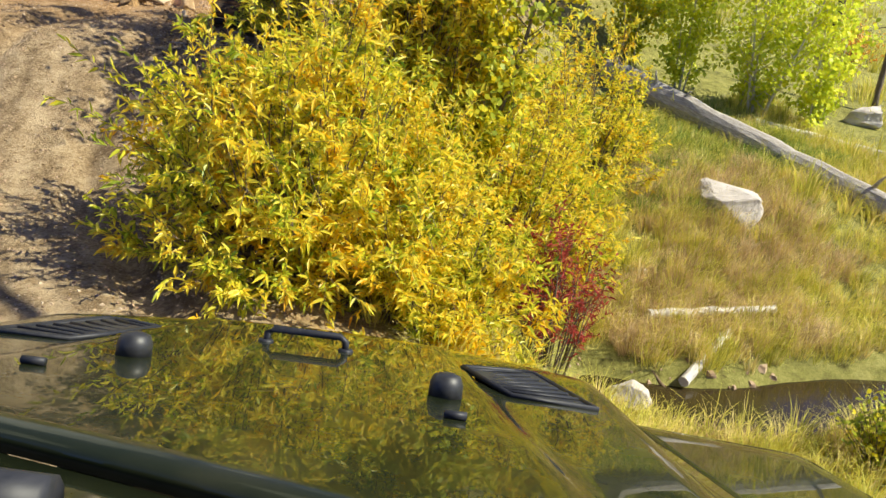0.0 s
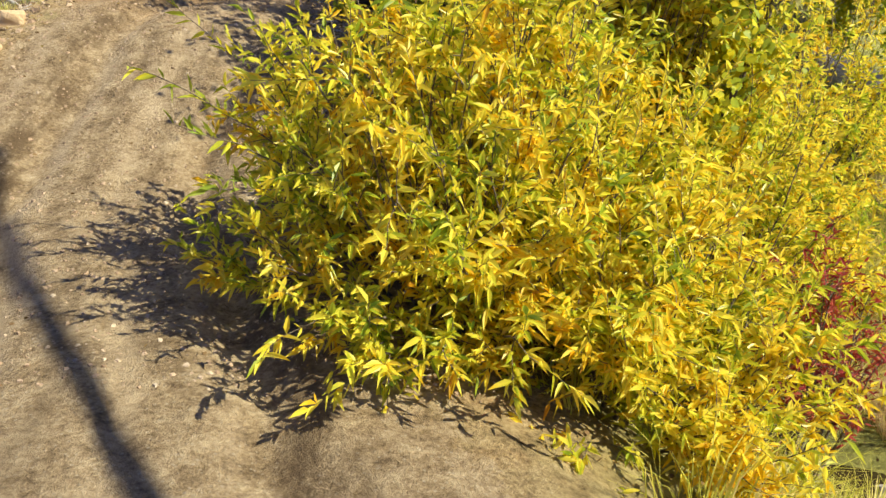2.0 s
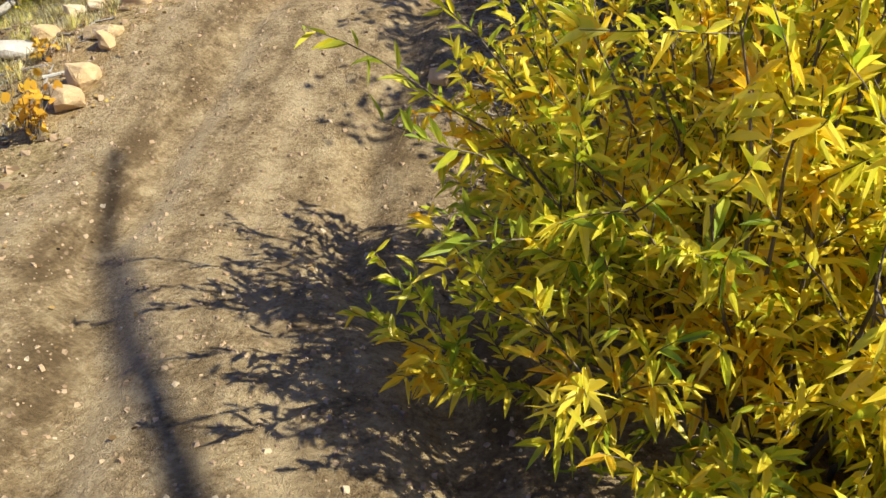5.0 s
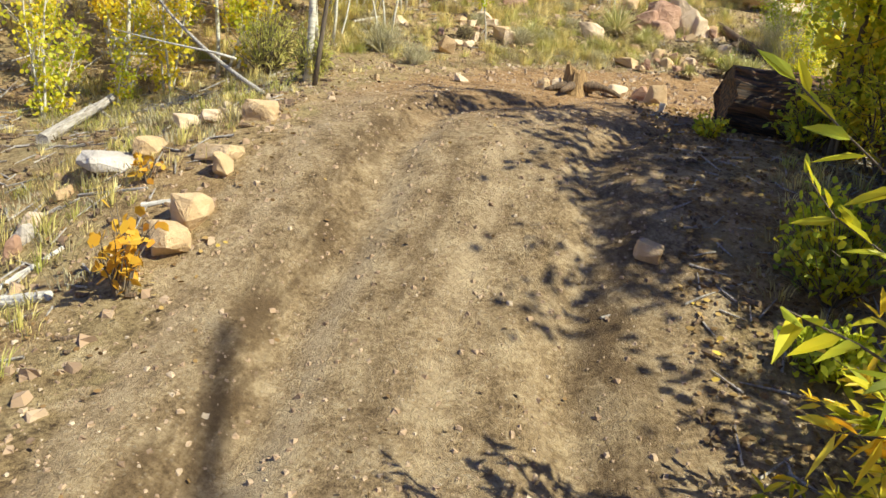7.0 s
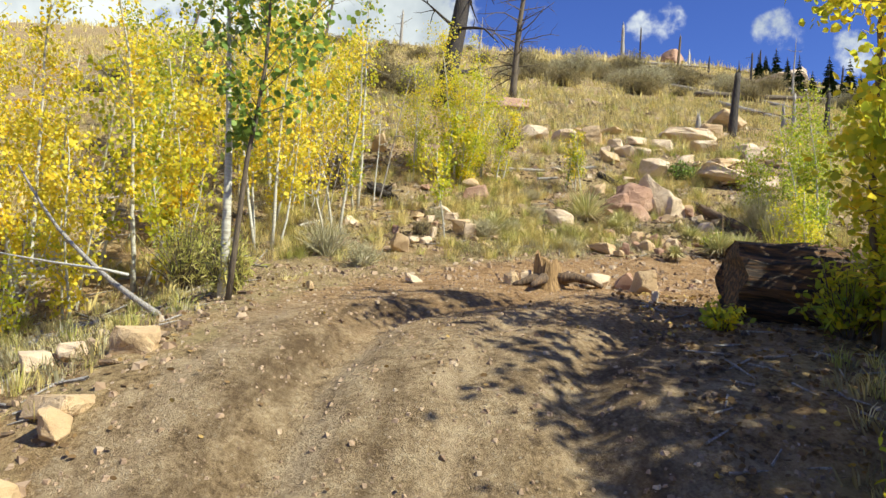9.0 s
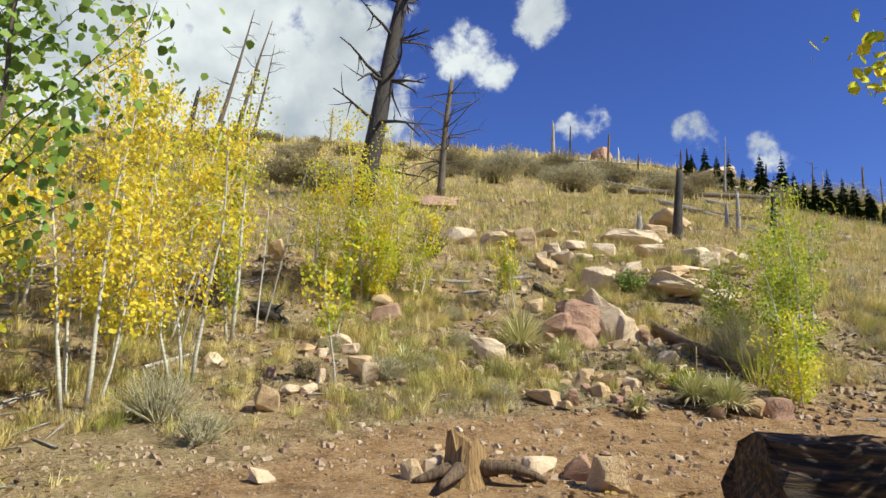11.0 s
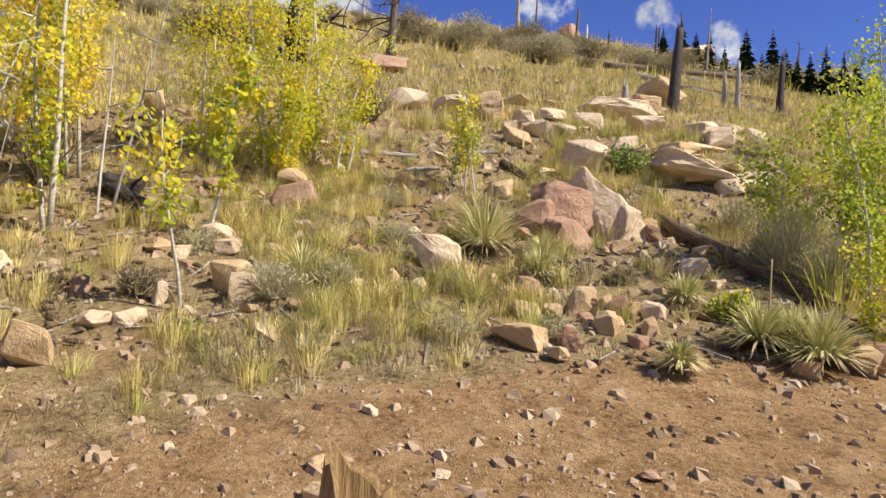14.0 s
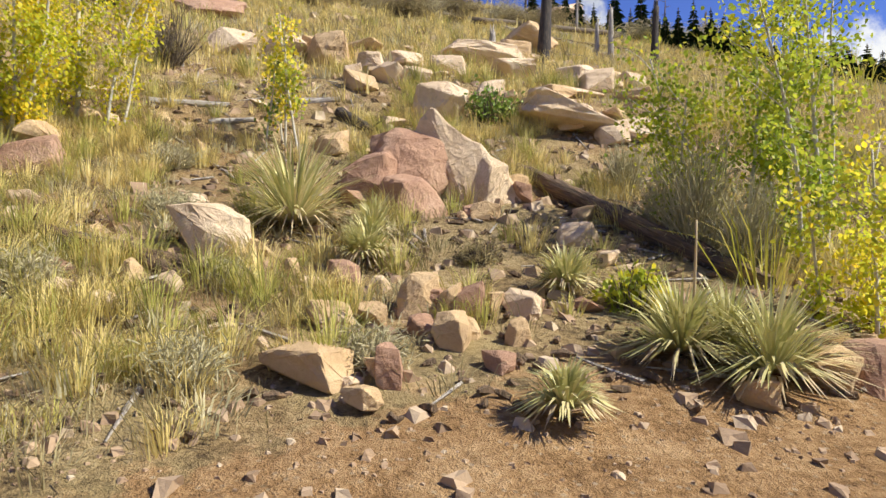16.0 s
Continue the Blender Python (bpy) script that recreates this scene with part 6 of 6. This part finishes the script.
RUBBER.color(RUBBER.ramp(RUBBER.noise(40, 4), ((0.3, (0.012, 0.012, 0.013)), (0.7, (0.03, 0.03, 0.03))))).set(Roughness=0.5)
RUBBER = RUBBER.m
PLASTIC = Mat("black_plastic")
PLASTIC.color(PLASTIC.ramp(PLASTIC.noise(60, 4), ((0.3, (0.014, 0.015, 0.018)), (0.7, (0.03, 0.03, 0.034))))).set(Roughness=0.5, Specular_IOR_Level=0.3)
PLASTIC = PLASTIC.m
STEEL = Mat("dull_steel")
STEEL.color(STEEL.ramp(STEEL.noise(50, 4), ((0.3, (0.25, 0.25, 0.26)), (0.7, (0.5, 0.5, 0.5))))).set(Roughness=0.35, Metallic=0.9)
STEEL = STEEL.m

car = new("off_road_vehicle")
tilt = math.atan(0.13)
car.matrix_basis = look((0.010, -0.002, 1.939), (2.814, 9.076, -1.179), 4.86) @ Matrix.Scale(0.85, 4) @ Matrix.Translation((-0.31, -0.23, -1.65)) @ Matrix.Rotation(-tilt, 4, "Z") @ Matrix.Rotation(radians(-90), 4, "X")
tagged(car, "olive green off-road vehicle with a glossy dusty bonnet", "vehicle")


def sheet(name, xs, ys, shape, material, parent, thick=0.02, label=""):
    """A curved panel over a grid, with thickness."""
    nx_, ny_ = len(xs[0]), len(ys)
    top = [shape(x, y) for row, y in zip(xs, ys) for x in row]
    v = top + [(p[0], p[1], p[2] - thick) for p in top]
    n = nx_ * ny_
    f = []
    for j in range(ny_ - 1):
        for i in range(nx_ - 1):
            a = j * nx_ + i
            f += [[a, a + 1, a + nx_ + 1, a + nx_], [n + a, n + a + nx_, n + a + nx_ + 1, n + a + 1]]
    rim = [i for i in range(nx_)] + [j * nx_ + nx_ - 1 for j in range(1, ny_)] + [(ny_ - 1) * nx_ + i for i in range(nx_ - 2, -1, -1)] + [j * nx_ for j in range(ny_ - 2, 0, -1)]
    for a, b in zip(rim, rim[1:] + rim[:1]):
        f.append([b, a, n + a, n + b])
    return part(name, mesh_from(name, v, f, material, True), parent, label)


def hood_z(x, y):
    ax = abs(x)
    z = 0.02 * (1 - (x / 0.78) ** 2)
    edge = 0.36 + 0.13 * (0.07 - y) / 0.855
    z += 0.022 * float(S(np.array((edge + 0.02 - ax) / 0.04))) * float(S(np.array((0.38 - y) / 0.08)))
    z -= 0.03 * float(S(np.array((y - 0.3 + 0.2 * (ax / 0.78) ** 3) / 0.4))) ** 1.5
    z -= 0.05 * float(S(np.array((ax - 0.69) / 0.09)))
    return z - 0.03


ys = np.concatenate([np.linspace(-0.9, 0.1, 18), np.linspace(0.14, 0.72, 18)])
xs = []
for y in ys:
    half = 0.775 - 0.095 * y
    xs.append(np.linspace(-half, half, 61))


def hood_point(x, y):
    y = y - 0.3 * x * float(S(np.array((-0.45 - y) / 0.45)))
    yy = y - 0.34 * (abs(x) / 0.74) ** 2.4 * float(S(np.array((y + 0.2) / 0.6)))
    return (x, yy, hood_z(x, yy))


hood = sheet("hood", xs, ys, hood_point, PAINT, car, 0.025, "glossy olive bonnet with raised centre panel")

for side in (-1, 1):
    # rubber windscreen stop
    s = Soup()
    zb = hood_z(side * 0.28 + 0.035, -0.34)
    c = (side * 0.28 + 0.035, -0.34, zb)
    s.tube([(c[0], c[1], c[2] - 0.005), (c[0], c[1], c[2] + 0.022), (c[0], c[1], c[2] + 0.036), (c[0], c[1], c[2] + 0.041)], [0.031, 0.03, 0.025, 0.013], 20)
    part("rubber_stop", s.mesh("rubber_stop", RUBBER, True), hood, "black rubber windscreen stop")
    # washer nozzle
    s = Soup()
    zn = hood_z(side * 0.33, -0.51)
    s.tube([(side * 0.33 - 0.018, -0.51, zn + 0.006), (side * 0.33 + 0.018, -0.51, zn + 0.006)], [0.007, 0.007], 8)
    part("washer_nozzle", s.mesh("washer_nozzle", PLASTIC, True), hood)
    # bonnet vent: frame and slats
    corners = [(0.36, 0.07), (0.47, 0.2), (0.55, 0.22), (0.635, -0.13), (0.46, -0.14)]
    ring = [(side * x, y, hood_z(side * x, y) + 0.003) for x, y in corners]
    s = Soup()
    s.tube(ring + ring[:1], 0.007, 6)
    frame_ = part("vent_frame", s.mesh("vent_frame", PLASTIC, True), hood, "black plastic bonnet vent")
    s = Soup()
    mid = np.mean(ring, 0)
    s.put(np.array(ring + [tuple(mid)]) + [0, 0, 0.0005], [[i, (i + 1) % 5, 5] for i in range(5)])
    part("vent_backing", s.mesh("vent_backing", RUBBER), frame_)
    for i in range(7):
        f = (i + 0.7) / 8
        a = np.array((side * (0.36 + 0.1 * f), 0.07 - 0.21 * f))
        b = np.array((side * (0.5 + 0.13 * f), 0.22 - 0.34 * f))
        s = Soup()
        s.tube([(a[0], a[1], hood_z(*a) + 0.006), (b[0], b[1], hood_z(*b) + 0.006)], 0.004, 5)
        part("slat", s.mesh("slat", PLASTIC, True), frame_)
    # fender
    fy = np.linspace(-1.0, 0.5, 22)
    fx = [np.linspace(0.8 - 0.095 * y, 1.34 - 0.1 * max(0, y) ** 0.7, 14) * side for y in fy]

    def fender_point(x, y):
        ax = (abs(x) - 0.76) / 0.58
        return (x, y, -0.1 - 0.03 * ax - 0.08 * max(0, ax - 0.8) * 4 * ax - 0.12 * float(S(np.array((y - 0.15) / 0.4))))

    sheet("fender", fx, fy, fender_point, PAINT, car, 0.03, "broad flat olive front fender")
    # wheel
    s = Soup()
    wx, wy, wz = side * 0.98, -0.05, -1.06
    for r0, r1, w0 in ((0.26, 0.42, 0.13),):
        prof = [(-w0, r0), (-w0, r1 * 0.93), (-w0 * 0.8, r1), (w0 * 0.8, r1), (w0, r1 * 0.93), (w0, r0)]
        m = 28
        v = [(wx + px_, wy + rr * math.cos(a * 2 * math.pi / m), wz + rr * math.sin(a * 2 * math.pi / m)) for a in range(m) for px_, rr in prof]
        f = [[a * 6 + i, a * 6 + (i + 1) % 6, ((a + 1) % m) * 6 + (i + 1) % 6, ((a + 1) % m) * 6 + i] for a in range(m) for i in range(6)]
        s.put(v, f)
    tyre = part("tyre", s.mesh("tyre", RUBBER, True), car, "black all-terrain tyre")
    s = Soup()
    s.tube([(wx - 0.1, wy, wz), (wx + 0.1, wy, wz)], [0.26, 0.26], 24)
    part("rim", s.mesh("rim", STEEL, True), tyre)

# tie-down handle
s = Soup()
z0 = hood_z(0, 0)
s.tube([(-0.09, 0.0, z0 - 0.005), (-0.088, 0.0, z0 + 0.02), (-0.075, 0.0, z0 + 0.03), (0.075, 0.0, z0 + 0.03), (0.088, 0.0, z0 + 0.02), (0.09, 0.0, z0 - 0.005)], 0.0085, 10)
handle = part("tie_down_handle", s.mesh("tie_down_handle", PLASTIC, True), hood, "black tie-down handle")
for side in (-1, 1):
    s = Soup()
    s.tube([(side * 0.09, 0, z0 - 0.004), (side * 0.09, 0, z0 + 0.005)], [0.02, 0.016], 10)
    part("handle_foot", s.mesh("handle_foot", PLASTIC, True), handle)

# cowl behind the bonnet, with oval intake vents
cy = np.linspace(-1.16, -0.915, 7)
cx = [np.linspace(-0.7, 0.7, 30) for _ in cy]
cowl = sheet("cowl", cx, cy, lambda x, y: (x, y - 0.3 * x, 0.012 * (1 - (x / 0.7) ** 2) - 0.02), PAINT, car, 0.03, "olive cowl panel behind the bonnet")
s = Soup()
s.tube([(x, -0.908 - 0.3 * x, 0.012 * (1 - (x / 0.7) ** 2) - 0.035) for x in np.linspace(-0.68, 0.68, 20)], 0.012, 6)
part("bonnet_seal", s.mesh("bonnet_seal", RUBBER, True), car, "black rubber bonnet seal")
for i in range(6):
    s = Soup()
    x = -0.5 + 0.2 * i
    z = 0.012 * (1 - (x / 0.7) ** 2) - 0.017
    s.tube([(x - 0.06, -1.03 - 0.3 * x, z), (x + 0.06, -1.03 - 0.3 * x, z)], [0.03, 0.03], 10)
    part("intake_vent", s.mesh("intake_vent", PLASTIC, True), cowl)

# engine bay sides, grille and bumper
for name, lo, hi, mat, label in (("side_panel", (-0.74, -1.15, -0.7), (-0.68, 0.1, -0.1), PAINT, ""), ("side_panel", (0.68, -1.15, -0.7), (0.74, 0.1, -0.1), PAINT, ""),
                                 ("grille", (-0.66, 0.28, -0.72), (0.66, 0.33, -0.12), PAINT, "olive slotted grille"), ("front_bumper", (-0.9, 0.62, -0.92), (0.9, 0.74, -0.74), PLASTIC, "black front bumper"),
                                 ("chassis", (-0.5, -1.15, -0.98), (0.5, 0.64, -0.74), PLASTIC, "")):
    bm = bmesh.new()
    bmesh.ops.create_cube(bm, size=1.0, matrix=Matrix.LocRotScale(Vector([(a + b) / 2 for a, b in zip(lo, hi)]), None, Vector([b - a for a, b in zip(lo, hi)])))
    bmesh.ops.bevel(bm, geom=bm.edges[:], offset=0.012, segments=2, affect="EDGES")
    me = bpy.data.meshes.new(name)
    bm.to_mesh(me)
    bm.free()
    me.materials.append(mat)
    part(name, me, car, label)
s = Soup()
s.tube([(-0.95, -0.05, -1.06), (0.95, -0.05, -1.06)], 0.045, 10)
part("axle", s.mesh("axle", STEEL, True), car)
